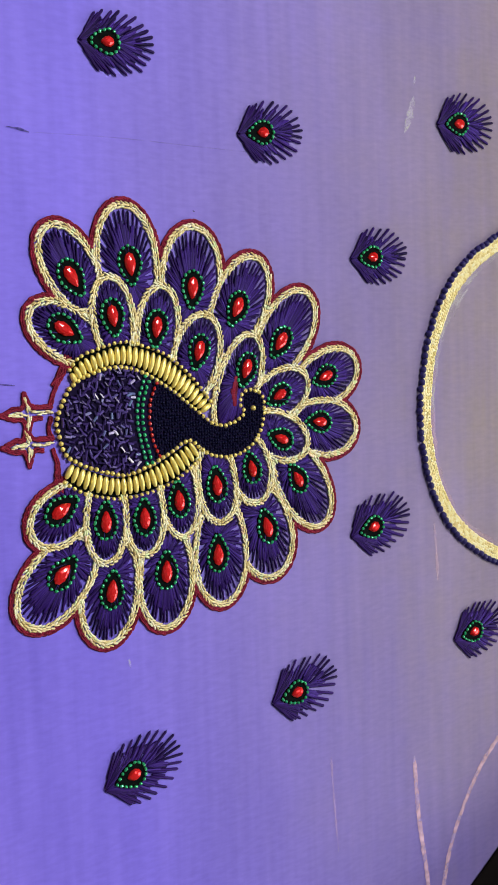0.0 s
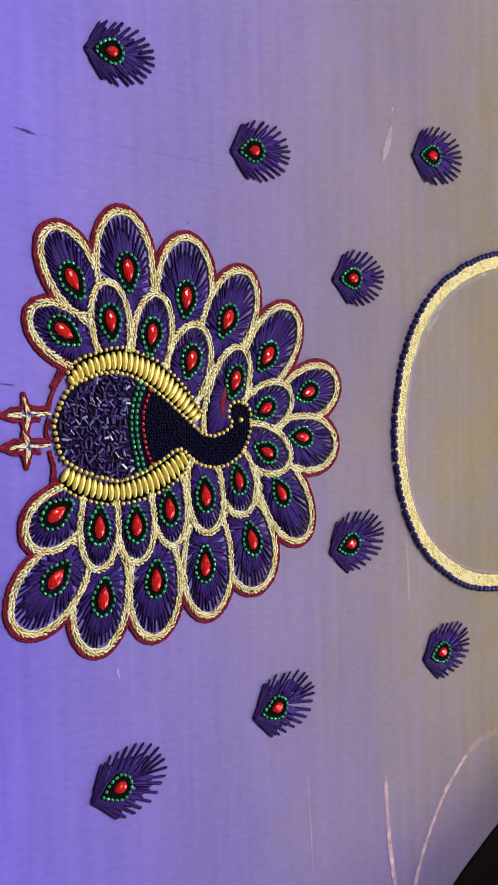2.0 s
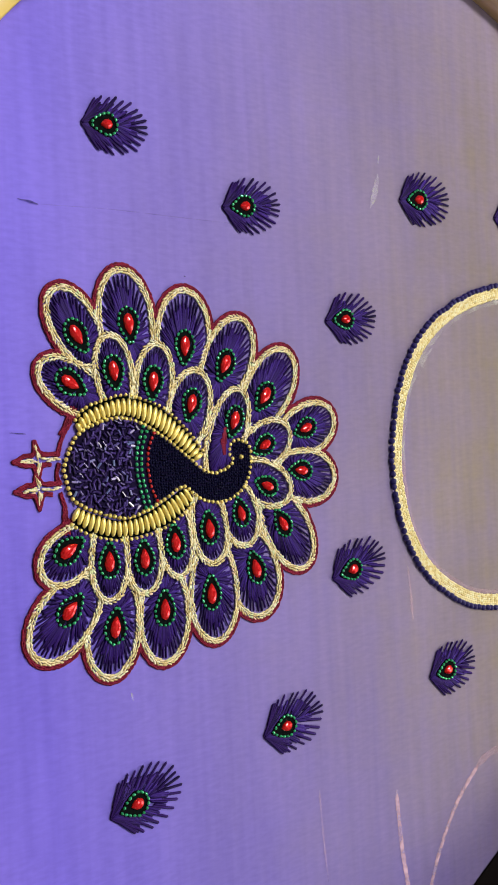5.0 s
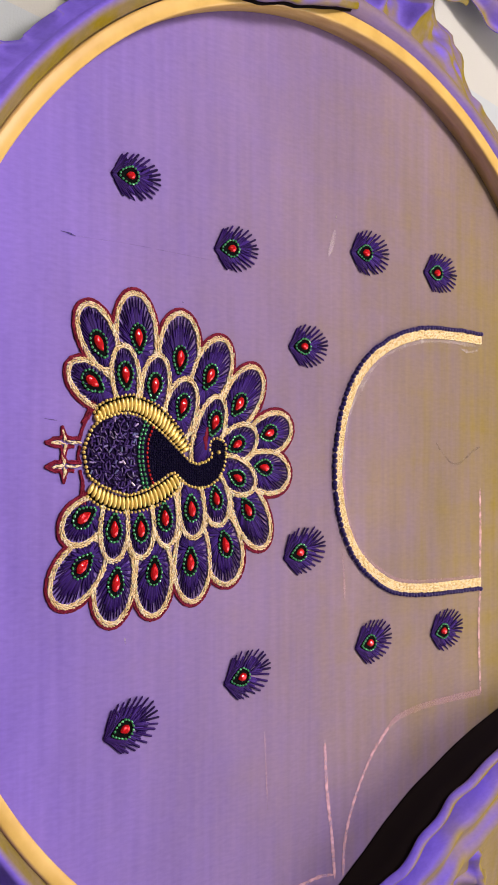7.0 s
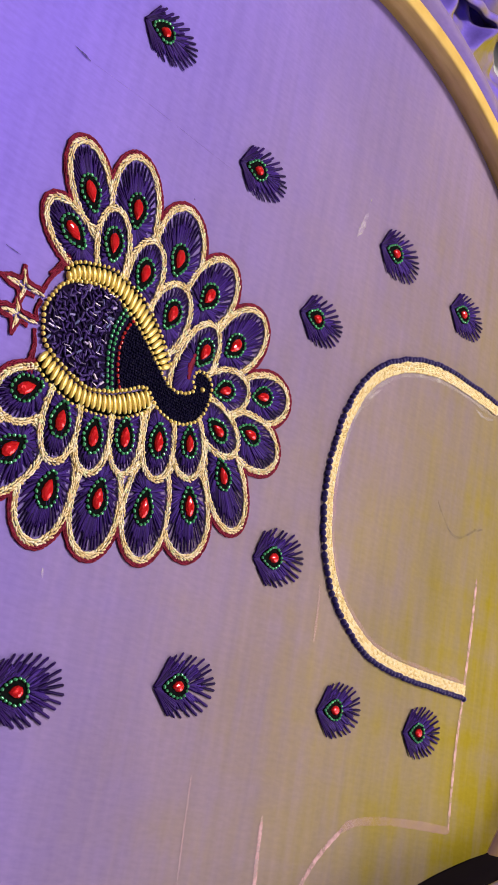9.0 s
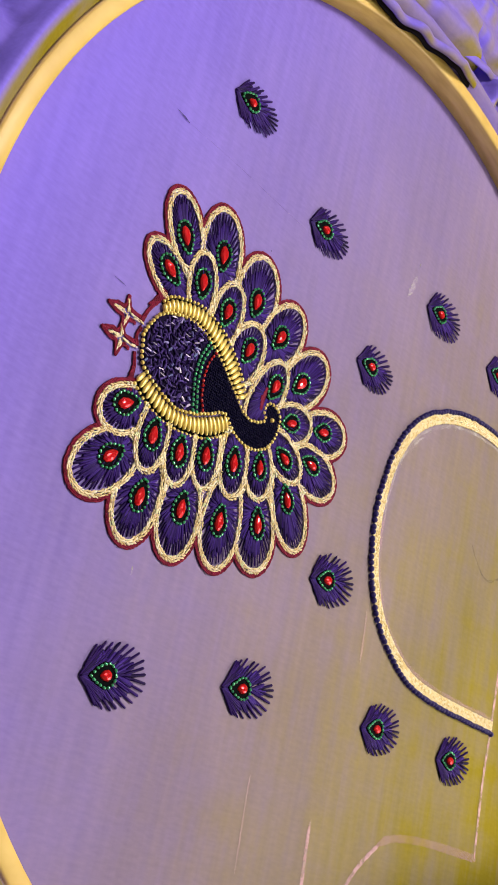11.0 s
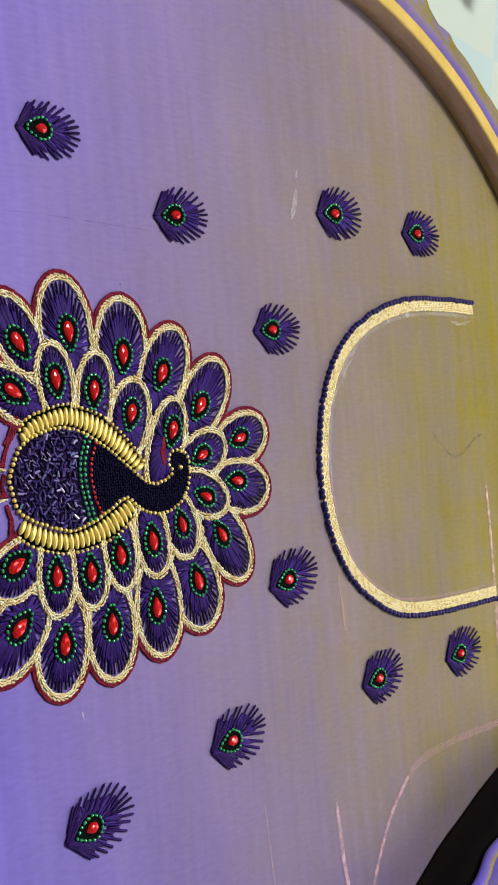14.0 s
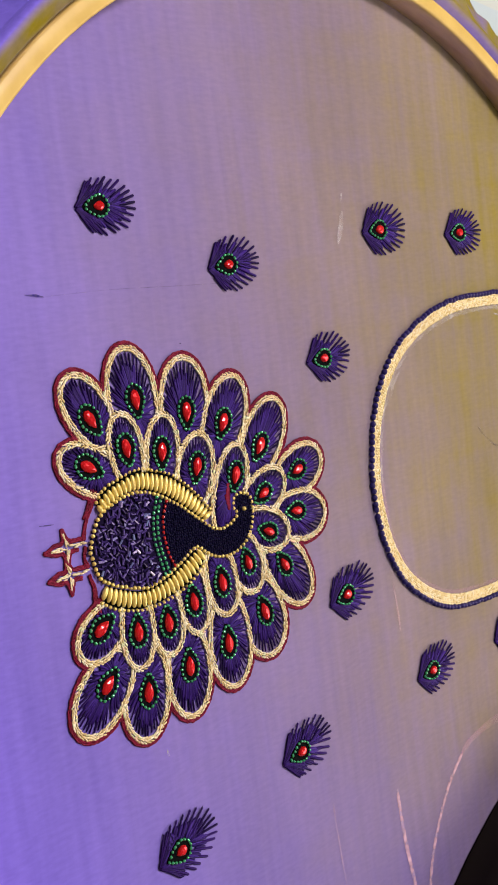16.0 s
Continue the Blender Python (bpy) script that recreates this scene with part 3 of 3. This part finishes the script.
# ---- large fan-tailed motif ----
BODY = [(-74.8, .9), (-69.8, 10.2), (-62, 14.3), (-53.5, 15.9), (-46.8, 14.8), (-39.7, 11.9), (-30.8, 6), (-22.6, -.3), (-18, -3.8), (-13.2, -5.3), (-7.7, -4.1),
        (-4.1, -1.4), (-5.6, 1.4), (-5, 4.7), (-1.8, 6.3), (3.2, 4.7), (4.5, .9), (3.8, -4.8), (1.1, -10.3), (-3.6, -14.1), (-10.8, -16.1), (-18.4, -14.7),
        (-23.1, -11.8), (-27.3, -9.3), (-35.4, -13.3), (-42.7, -16.6), (-51.8, -18.6), (-60.4, -16.6), (-67.7, -13.8), (-72.6, -10.4), (-74.6, -3.5)]
UP_OUT = [(-69.8, 15.2), (-66.4, 18.9), (-58.6, 21.8), (-51.6, 23.3), (-46.5, 22.9), (-34.8, 18.9), (-24.2, 10.4), (-17.6, 2.6)]
UP_IN = [(-68.0, 11.6), (-64.5, 13.6), (-58, 15.8), (-52.5, 16.6), (-46.8, 15.8), (-38.5, 12.2), (-30, 6.4), (-21.8, -0.2)]
LOW_OUT = [(-73.2, -18.6), (-66, -22.9), (-54.9, -25.6), (-43.2, -24.8), (-32.2, -21.6), (-23.2, -15.6)]
LOW_IN = [(-70.2, -13.6), (-65, -16), (-54, -19.4), (-43, -17.8), (-34, -13.8), (-27.0, -10.2)]
BODY_LINE = spline(BODY, 1.0, True)
# the ground that each crescent covers, a little way into the body
BANDS = [[p[:2] for p in spline(out, 2)] + [(x + (-46 - x) * 0.2, y + (-1 - y) * 0.25) for x, y, _ in spline(inn, 2)[::-1]] for out, inn in ((UP_OUT, UP_IN), (LOW_OUT, LOW_IN))]

# each plume: tip, foot, width and the stone's middle; outer row first, later ones lie on top
PLUMES = []


def plume_at(tip, foot, width, stone, under):
    """under: how far the foot runs on beneath the work that lies over it."""
    tip, foot = Vector(tip), Vector(foot)
    PLUMES.append((tip, foot + (foot - tip).normalized() * under, width, Vector(stone)))


for row in (
        ((-82.2, 34.2), (-59.1, 20.7), 15.9, (-71.3, 28.3)), ((-75.7, 59.5), (-61.3, 36.8), 17.1, (-68.0, 44.4)),
        ((-49.3, 67.3), (-45.9, 32.2), 21.8, (-47.0, 48.5)), ((-21.4, 61.1), (-25.2, 28.1), 22.9, (-23.5, 41.0)),
        ((4.6, 51.0), (-11.8, 21.5), 20.8, (-5.6, 34.5)), ((26.2, 38.9), (6.0, 13.5), 20.2, (12.6, 22.5))):
    plume_at(*row, 3.0)
for row in (
        ((47.6, 14.0), (22.5, 5.4), 18.6, (32.4, 9.6)), ((46.6, -10.4), (20.0, -7.6), 19.8, (29.1, -6.7)),
        ((30.6, -43.4), (13.2, -16.0), 20.2, (18.5, -26.4)), ((8.2, -59.6), (-0.6, -30.4), 23.4, (4.3, -42.0)),
        ((-15.1, -66.4), (-15.1, -34.2), 21.0, (-16.9, -49.0)), ((-38.2, -70.8), (-36.7, -40.3), 20.4, (-37.6, -52.0)),
        ((-61.4, -72.5), (-56.3, -41.7), 20.4, (-58.3, -55.5)), ((-88.7, -61.5), (-67.7, -40.6), 20.4, (-75.6, -47.6)),
        ((-84.6, -35.6), (-66.1, -24.5), 16.7, (-75.0, -27.7))):
    plume_at(*row, 3.0)
OUTER = len(PLUMES)
for row in (
        ((-55.3, 44.6), (-52.7, 23.2), 14.4, (-54.3, 32.1)), ((-34.9, 41.7), (-39.2, 17.3), 15.4, (-38.2, 28.3)),
        ((-17.9, 32.0), (-26.0, 8.8), 17.7, (-22.1, 20.2)), ((1.0, 25.1), (-11.0, -3.3), 16.5, (-2.9, 13.6)),
        ((23.9, 9.5), (3.0, -0.4), 16.6, (11.0, 3.9)), ((23.2, -15.2), (2.4, -7.2), 16.2, (11.3, -11.5))):
    plume_at(*row, 5.0)
for row in (
        ((1.2, -32.9), (-3.4, -14.5), 16.2, (-1.9, -20.9)), ((-14.4, -38.2), (-17.3, -15.7), 15.1, (-16.7, -25.3)),
        ((-30.1, -41.2), (-32.1, -18.3), 14.2, (-32.0, -28.9)), ((-44.8, -45.4), (-45.4, -22.7), 14.7, (-45.4, -33.3)),
        ((-59.7, -46.4), (-58.7, -23.2), 14.5, (-59.7, -32.9))):
    plume_at(*row, 5.0)


def plume_frame(k):
    tip, foot, width, stone = PLUMES[k]
    ax = tip - foot
    return (tip + foot) / 2, ax.normalized(), ax.length / 2, width / 2


def plume_half(q):
    """Half the width of a plume, from its foot at -1 to its tip at 1, as a share of its greatest half width."""
    q = max(-1.0, min(1.0, q))
    return math.sqrt(1 - q * q) * (1 + 0.06 * q) if q > 0 else math.sqrt(1 - (-q) ** 3.2) * (1 + 0.12 * q)


def plume_point(k, t, off=0.0):
    c, ax, a, b = plume_frame(k)
    q = math.cos(t)
    u, v = (a + off) * q, (b + off) * plume_half(q) * (1 if math.sin(t) >= 0 else -1)
    return (c.x + ax.x * u - ax.y * v, c.y + ax.y * u + ax.x * v)


def in_plume(k, x, y, off=0.0):
    c, ax, a, b = plume_frame(k)
    dx, dy = x - c.x, y - c.y
    u, v = dx * ax.x + dy * ax.y, dx * -ax.y + dy * ax.x
    return abs(u) < a + off and abs(v) < (b + off) * plume_half(u / (a + off))


def covered(k, x, y, off=0.0):
    """Whether a plume that lies on top, the body or a band covers this place."""
    if inside_polygon(x, y, BODY_LINE) or any(inside_polygon(x, y, b) for b in BANDS):
        return True
    return any(in_plume(j, x, y, off) for j in range(k + 1, len(PLUMES)))


motif = new("bird_motif")
tagged(motif, "embroidered purple peacock motif with gold outlines, beads and red stones", "embroidery")


def make_plume(k):
    random.seed(500 + k)
    tip, foot, width, stone = PLUMES[k]
    c, ax, a, b = plume_frame(k)
    z = 0.3 if k < OUTER else 0.75
    fill = Mesh()
    sx, sy = stone
    def sew(m, ex, ey, s0, wide, zz):
        # stitches lean towards the foot of the plume
        ox, oy = stone.x - ax.x * a * 0.3, stone.y - ax.y * a * 0.3
        bx, by = ox + (ex - ox) * s0, oy + (ey - oy) * s0
        keep = [q / 8 for q in range(9) if not covered(k, bx + (ex - bx) * q / 8, by + (ey - by) * q / 8, 0.4)]
        if keep and keep[-1] - keep[0] >= 0.25:
            stitch(m, (bx + (ex - bx) * keep[0], by + (ey - by) * keep[0]), (bx + (ex - bx) * keep[-1], by + (ey - by) * keep[-1]), wide, zz)

    tips = Mesh()
    around = 36 if k < OUTER else 29
    for i in range(around):
        t = -math.pi + 2 * math.pi * (i + random.uniform(0.3, 0.7)) / around
        sew(tips, *plume_point(k, t, -1.0 - random.uniform(0, 0.7)), random.uniform(0.4, 0.6), random.uniform(0.7, 1.0), z + 0.1)
    for i in range(120):
        t = -math.pi + 2 * math.pi * (i + random.random()) / 120
        deep = random.uniform(3.4, 7.2) if math.cos(t) > 0.35 else random.uniform(1.2, 4.0)
        sew(fill, *plume_point(k, t, -deep * b / 10), random.uniform(0.05, 0.3), random.uniform(0.85, 1.2), z - 0.15 + random.random() * 0.25)
    ob = fill.build("plume", PURPLE, motif, "plume of radiating purple floss stitches")
    tips.build("long_stitch", DARK_PURPLE, ob, "dark purple long stitches towards the edge")["kind"] = "stuff"
    line = Mesh()
    pts = resample([plume_point(k, -math.pi + 2 * math.pi * i / 120) for i in range(121)], 1.5)
    for x, y, h in pts:
        if covered(k, x, y, 0.2):
            continue
        for side in (-1, 0, 1):
            w = 0.78 * side + random.uniform(-0.18, 0.18)
            cx, cy = x - math.sin(h) * w, y + math.cos(h) * w
            g = h + side * 0.30 + random.uniform(-0.3, 0.3)
            half = random.uniform(0.95, 1.45)
            stitch(line, (cx - math.cos(g) * half, cy - math.sin(g) * half), (cx + math.cos(g) * half, cy + math.sin(g) * half), random.uniform(0.62, 0.98), z + 0.15 + 0.3 * random.random(), height=0.5)
    gold = line.build("gold_outline", GOLD_THREAD, ob, "double chain stitch of gold thread")
    gold["kind"] = "stuff"
    way = math.atan2(ax.y, ax.x)
    big = 1.0 if k < OUTER else 0.95
    if k in (6, 7, 8, 19, 20, 21):
        big *= 0.86
    set_stone(ob, sx, sy, way, 7.5 * big, 4.4 * big, z + 0.45)


for k in range(len(PLUMES)):
    make_plume(k)


def red_edge():
    """The dark red outline round the outer plumes, the body's back and the feet."""
    random.seed(7)
    m = Mesh()

    def run(pts, test):
        for x, y, h in pts:
            if not test(x, y):
                for w in (-1, 0, 1):
                    q = w * 0.46 + random.uniform(-0.16, 0.16)
                    cx, cy = x - math.sin(h) * q, y + math.cos(h) * q
                    stitch(m, (cx - math.cos(h) * 0.95, cy - math.sin(h) * 0.95), (cx + math.cos(h) * 0.95, cy + math.sin(h) * 0.95), 0.75, 0.25 + 0.1 * random.random())

    for k in range(OUTER):
        pts = resample([plume_point(k, -math.pi + 2 * math.pi * i / 120, 1.75) for i in range(121)], 0.9)
        run(pts, lambda x, y: any(in_plume(j, x, y, 1.3) for j in range(len(PLUMES)) if j != k) or any(in_plume(j, x, y, 4.2) for j in range(OUTER, len(PLUMES))) or inside_polygon(x, y, BODY_LINE) or any(inside_polygon(x, y, b) for b in BANDS))
    run(spline([(-69.5, 19.5), (-71.4, 15.4), (-74.6, 10.4), (-76.8, 4.6)], 0.9), lambda x, y: False)
    run(spline([(-76.6, 1.0), (-77.4, -1), (-77.4, -3.4), (-76.4, -5.2)], 0.9), lambda x, y: False)
    run(spline([(-76.4, -9), (-75.0, -13.2), (-74.6, -18.6), (-74, -22)], 0.9), lambda x, y: False)
    run(spline([(-75.2, -14), (-75.6, -18.6), (-75.2, -22)], 0.9), lambda x, y: False)
    run(spline([(-70.6, 19.8), (-72.6, 15.6), (-75.2, 11.4)], 0.9), lambda x, y: False)
    for cy in (2.9, -6.9):
        run(spline([(-80, cy - 1.6), (-83, cy - 2), (-84.4, cy - 6.2)], 0.8), lambda x, y: False)
        run(spline([(-84.4, cy - 6.2), (-86, cy - 2), (-89, cy - 1.6), (-93, cy - 0.2)], 0.8), lambda x, y: False)
        run(spline([(-93, cy - 0.2), (-89, cy + 1.6), (-86, cy + 2), (-85.2, cy + 6)], 0.8), lambda x, y: False)
        run(spline([(-85.2, cy + 6), (-83, cy + 2.2), (-79, cy + 1.8), (-76.5, cy + 1.8)], 0.8), lambda x, y: False)
    ob = m.build("red_outline", RED_THREAD, motif, "dark red stitched outline")
    ob["kind"] = "stuff"


red_edge()


def make_feet():
    random.seed(17)
    for cy in (2.9, -6.9):
        m = Mesh()
        for ex, ey, wide in ((-76, cy + 0.2, 1.5), (-90.8, cy - 0.1, 2.0), (-85.3, cy + 4.6, 1.6), (-84.6, cy - 4.6, 1.6)):
            for k in range(14):
                s = random.uniform(0.0, 0.8)
                w = wide * (1 - 0.7 * s) * random.uniform(-0.5, 0.5)
                dx, dy = ex + 83.8, ey - cy
                ln = math.hypot(dx, dy)
                px, py = -83.8 + dx * s - dy / ln * w, cy + dy * s + dx / ln * w
                stitch(m, (px, py), (px + dx / ln * 2.0, py + dy / ln * 2.0), 0.6, 0.4 + 0.3 * random.random())
        m.build("foot", GOLD_THREAD, motif, "foot of short gold thread stitches")


make_feet()


def flat_patch(name, pts, z, mat, label):
    m = Mesh()
    n = len(pts)
    m.add([(p[0], p[1], 0.1) for p in pts] + [(p[0], p[1], z) for p in pts], [tuple(range(n, 2 * n))] + [(k, (k + 1) % n, n + (k + 1) % n, n + k) for k in range(n)])
    return m.build(name, mat, motif, label, smooth=False)


core = flat_patch("body", BODY_LINE[:-1], 0.9, BODY_FELT, "dark navy body backing")


def body_fill():
    random.seed(21)
    cut, fine = Mesh(), Mesh()
    hexa = [(s * 1.05, 0.44 * math.cos(k * math.pi / 3), 0.44 * math.sin(k * math.pi / 3)) for s in (-1, 1) for k in range(6)]
    hexf = [(k, (k + 1) % 6, 6 + (k + 1) % 6, 6 + k) for k in range(6)] + [(5, 4, 3, 2, 1, 0), (6, 7, 8, 9, 10, 11)]
    gx = -75.0
    while gx < -46.0:
        gy = -19.0
        while gy < 17:
            x, y = gx + random.uniform(-0.6, 0.6), gy + random.uniform(-0.6, 0.6)
            if inside_polygon(x, y, BODY_LINE) and inside_polygon(x - 1.5, y, BODY_LINE) and x < -48.4 + abs(y + 1.5) ** 1.6 * 0.05:
                tilt = random.uniform(-0.35, 0.35)
                vs = [(p[0] * math.cos(tilt), p[1], p[2] + p[0] * math.sin(tilt)) for p in hexa]
                cut.add(turned(vs, random.uniform(0, math.pi), x, y, 1.35 + 0.25 * random.random()), hexf)
            gy += 1.75
        gx += 1.6
    sv, sf = ball_data(0.6, 3, 5)
    gx = -40.5
    while gx < 4:
        gy = -16.0
        while gy < 13:
            x, y = gx + random.uniform(-0.25, 0.25), gy + random.uniform(-0.25, 0.25)
            if inside_polygon(x, y, BODY_LINE) and x > -41.5 + abs(y + 1.5) * 0.12 and math.hypot(x + 0.4, y) > 1.2:
                fine.add(turned(sv, random.random(), x, y, 1.1 + 0.15 * random.random()), sf)
            gy += 1.05
        gx += 1.05
    cut.build("cut_beads", CUT_BEAD, core, "scattered dark purple cut glass beads, a few coloured pale as glints", smooth=False)["kind"] = "stuff"
    fine.build("seed_beads", NAVY_BEAD, core, "densely packed navy seed beads")["kind"] = "stuff"


body_fill()


def bead_data(name, r, mat, sx=1.0):
    vs, fs = ball_data(r * MM, 6, 8, sx)
    me = bpy.data.meshes.new(name)
    me.from_pydata(vs, [], fs)
    me.polygons.foreach_set("use_smooth", [True] * len(me.polygons))
    me.materials.append(mat)
    return me


def bead_row(name, label, pts, data, parent, z, jitter=0.12):
    """A row of single beads on one carrier."""
    first = new(name, data)
    first.location = (pts[0][0] * MM, pts[0][1] * MM, z * MM)
    first.parent, first["label"] = parent, label
    for x, y, h in pts[1:]:
        ob = new("bead", data)
        ob.parent = first
        ob.location = ((x + random.uniform(-jitter, jitter)) * MM - first.location.x, (y + random.uniform(-jitter, jitter)) * MM - first.location.y, 0)
        ob.rotation_euler = (0, 0, h)
    return first


random.seed(31)
GOLD_BALL = bead_data("gold_bead", 0.82, GOLD_BEAD)
SMALL_GOLD = bead_data("small_gold_bead", 0.74, GOLD_BEAD)
bead_row("body_bead_row", "row of round gold beads round the body", spline(BODY, 2.0, True)[:-1], GOLD_BALL, motif, 1.2)
bead_row("edge_bead_row", "row of small gold beads", spline([(x, y + 0.5) for x, y in UP_OUT], 2.1), SMALL_GOLD, motif, 1.0)
bead_row("edge_bead_row", "row of small gold beads", spline([(x, y - 0.5) for x, y in LOW_OUT], 2.1), SMALL_GOLD, motif, 1.0)
GREEN_BALL = bead_data("green_bead", 0.66, GREEN_BEAD, 1.2)
RED_BALL = bead_data("red_bead", 0.6, RED_BEAD, 1.3)
GREENS = [(-43.0, 12.6), (-45.8, 6), (-46.6, -1), (-45.6, -8.4), (-43.6, -15.6)]
for dx in (0.0, 2.1):
    line = [(x + dx, y) for x, y in GREENS]
    bead_row("green_bead_row", "row of dark green glass beads", [p for p in spline(line, 1.9) if inside_polygon(p[0], p[1], BODY_LINE)], GREEN_BALL, motif, 1.5)
bead_row("red_bead_row", "row of orange-red glass beads", [p for p in spline([(-38.8, 10.2), (-41.2, 5.1), (-42.0, -2), (-40.8, -8.7), (-38.8, -13.7)], 2.0) if inside_polygon(p[0], p[1], BODY_LINE)], RED_BALL, motif, 1.6)
eye = new("eye_bead", bead_data("eye_bead", 1.0, GOLD_BEAD))
eye.location, eye.parent = (-0.4 * MM, 0, 1.6 * MM), motif
eye["label"] = "single round gold bead"


def beak():
    m = Mesh()
    for k in range(6):
        s = k / 5 - 0.5
        stitch(m, (-7.9 + 0.8 * s, 0.6), (-8.3 + 2.2 * s, 7.2), 0.8, 1.15)
        stitch(m, (-8.3 + 2.2 * s, 4.6), (-6.9 + 0.7 * s, 11.6), 0.8, 1.2)
    m.build("beak", RED_THREAD, motif, "dark red satin stitched beak")


beak()


def band(name, outer, inner, count):
    """A crescent of long gold pipe beads laid side by side on black backing."""
    o, i = resample([p[:2] for p in spline(outer, 0.5)], 0.01 + sum(math.dist(outer[k], outer[k + 1]) for k in range(len(outer) - 1)) / count), None
    dense = resample([p[:2] for p in spline(inner, 0.5)], sum(math.dist(inner[k], inner[k + 1]) for k in range(len(inner) - 1)) / (len(o) - 1))
    ins = [dense[round(k * (len(dense) - 1) / (len(o) - 1))] for k in range(len(o))]
    root = flat_patch(name, [p[:2] for p in o] + [p[:2] for p in ins[::-1]], 0.5, BLACK_FELT, "crescent of gold pipe beads on dark backing")
    sv, sf = [], []
    segs = 8
    for s, r in ((-1, 0.30), (-0.88, 0.62), (-0.5, 0.93), (0, 1.03), (0.5, 0.93), (0.88, 0.62), (1, 0.30)):
        sv += [(s, r * math.cos(2 * math.pi * q / segs), r * math.sin(2 * math.pi * q / segs)) for q in range(segs)]
    for r in range(6):
        sf += [(r * segs + q, r * segs + (q + 1) % segs, (r + 1) * segs + (q + 1) % segs, (r + 1) * segs + q) for q in range(segs)]
    sf += [tuple(range(segs))[::-1], tuple(range(6 * segs, 7 * segs))]
    me = bpy.data.meshes.new("pipe_bead")
    me.from_pydata([(x * MM, y * MM, z * MM) for x, y, z in sv], [], sf)
    me.polygons.foreach_set("use_smooth", [True] * len(me.polygons))
    me.materials.append(GOLD_BEAD)
    for p, q in zip(o, ins):
        cx, cy = p[0] * 0.46 + q[0] * 0.54, p[1] * 0.46 + q[1] * 0.54
        ln = math.dist(p[:2], q[:2]) / 2 - 0.45
        ob = new("pipe_bead", me)
        ob.parent = root
        ob.location = (cx * MM, cy * MM, 1.4 * MM)
        ob.rotation_euler = (0, random.uniform(-0.05, 0.05), math.atan2(p[1] - q[1], p[0] - q[0]) + random.uniform(-0.06, 0.06))
        ob.scale = (ln, 1.02 * random.uniform(0.93, 1.05), 1.0)


band("upper_band", UP_OUT, UP_IN, 26)
band("lower_band", LOW_OUT, LOW_IN, 22)

# ---- neckline border ----
NECK = [(205.5, 67.5), (174, 67.8), (147, 65.6), (120.2, 56.8), (100.2, 42.4), (88.1, 22.2), (83.1, 0), (83.3, -16), (88.1, -35.4), (100, -53), (122.8, -67), (150, -71.4), (205.2, -71.6)]


def neckline():
    random.seed(41)
    root = new("neckline_border")
    tagged(root, "curved neckline border of gold stitching edged with navy beads", "embroidery")
    m = Mesh()
    for x, y, h in spline(NECK, 1.25):
        for row in (-1.7, 0.0, 1.7):
            for side in (-1, 1):
                q = row + 0.42 * side + random.uniform(-0.15, 0.15)
                cx, cy = x - math.sin(h) * q, y + math.cos(h) * q
                g, half = h + side * 0.42 + random.uniform(-0.25, 0.25), random.uniform(0.85, 1.25)
                stitch(m, (cx - math.cos(g) * half, cy - math.sin(g) * half), (cx + math.cos(g) * half, cy + math.sin(g) * half), random.uniform(0.95, 1.3), 0.3 + 0.15 * random.random(), height=0.55)
    m.build("gold_band", GOLD_BAND, root, "band of chain-stitched gold thread")["kind"] = "stuff"
    edge = spline(NECK, 1.5)
    for first, last, wide, mat, label in ((0, 0.52, 2.8, CHALK_SOFT, "smudged white chalk along the band"), (0.45, 1.0, 2.4, CHALK_PINK, "pink chalk line along the band")):
        m = Mesh()
        ribbon(m, [(x - math.sin(h) * 3.6, y + math.cos(h) * 3.6, h) for x, y, h in edge[int(first * len(edge)):int(last * len(edge))]], wide, 0.4, 0.5)
        m.build("chalk_edge", mat, root, label)
    data = bead_data("navy_bead", 1.3, BLUE_BEAD, 1.12)
    pts = [(x + math.sin(h) * 3.4, y - math.cos(h) * 3.4, h) for x, y, h in spline(NECK, 2.6)]
    bead_row("navy_bead_row", "row of glossy navy blue beads", pts, data, root, 0.95, 0.3)


neckline()
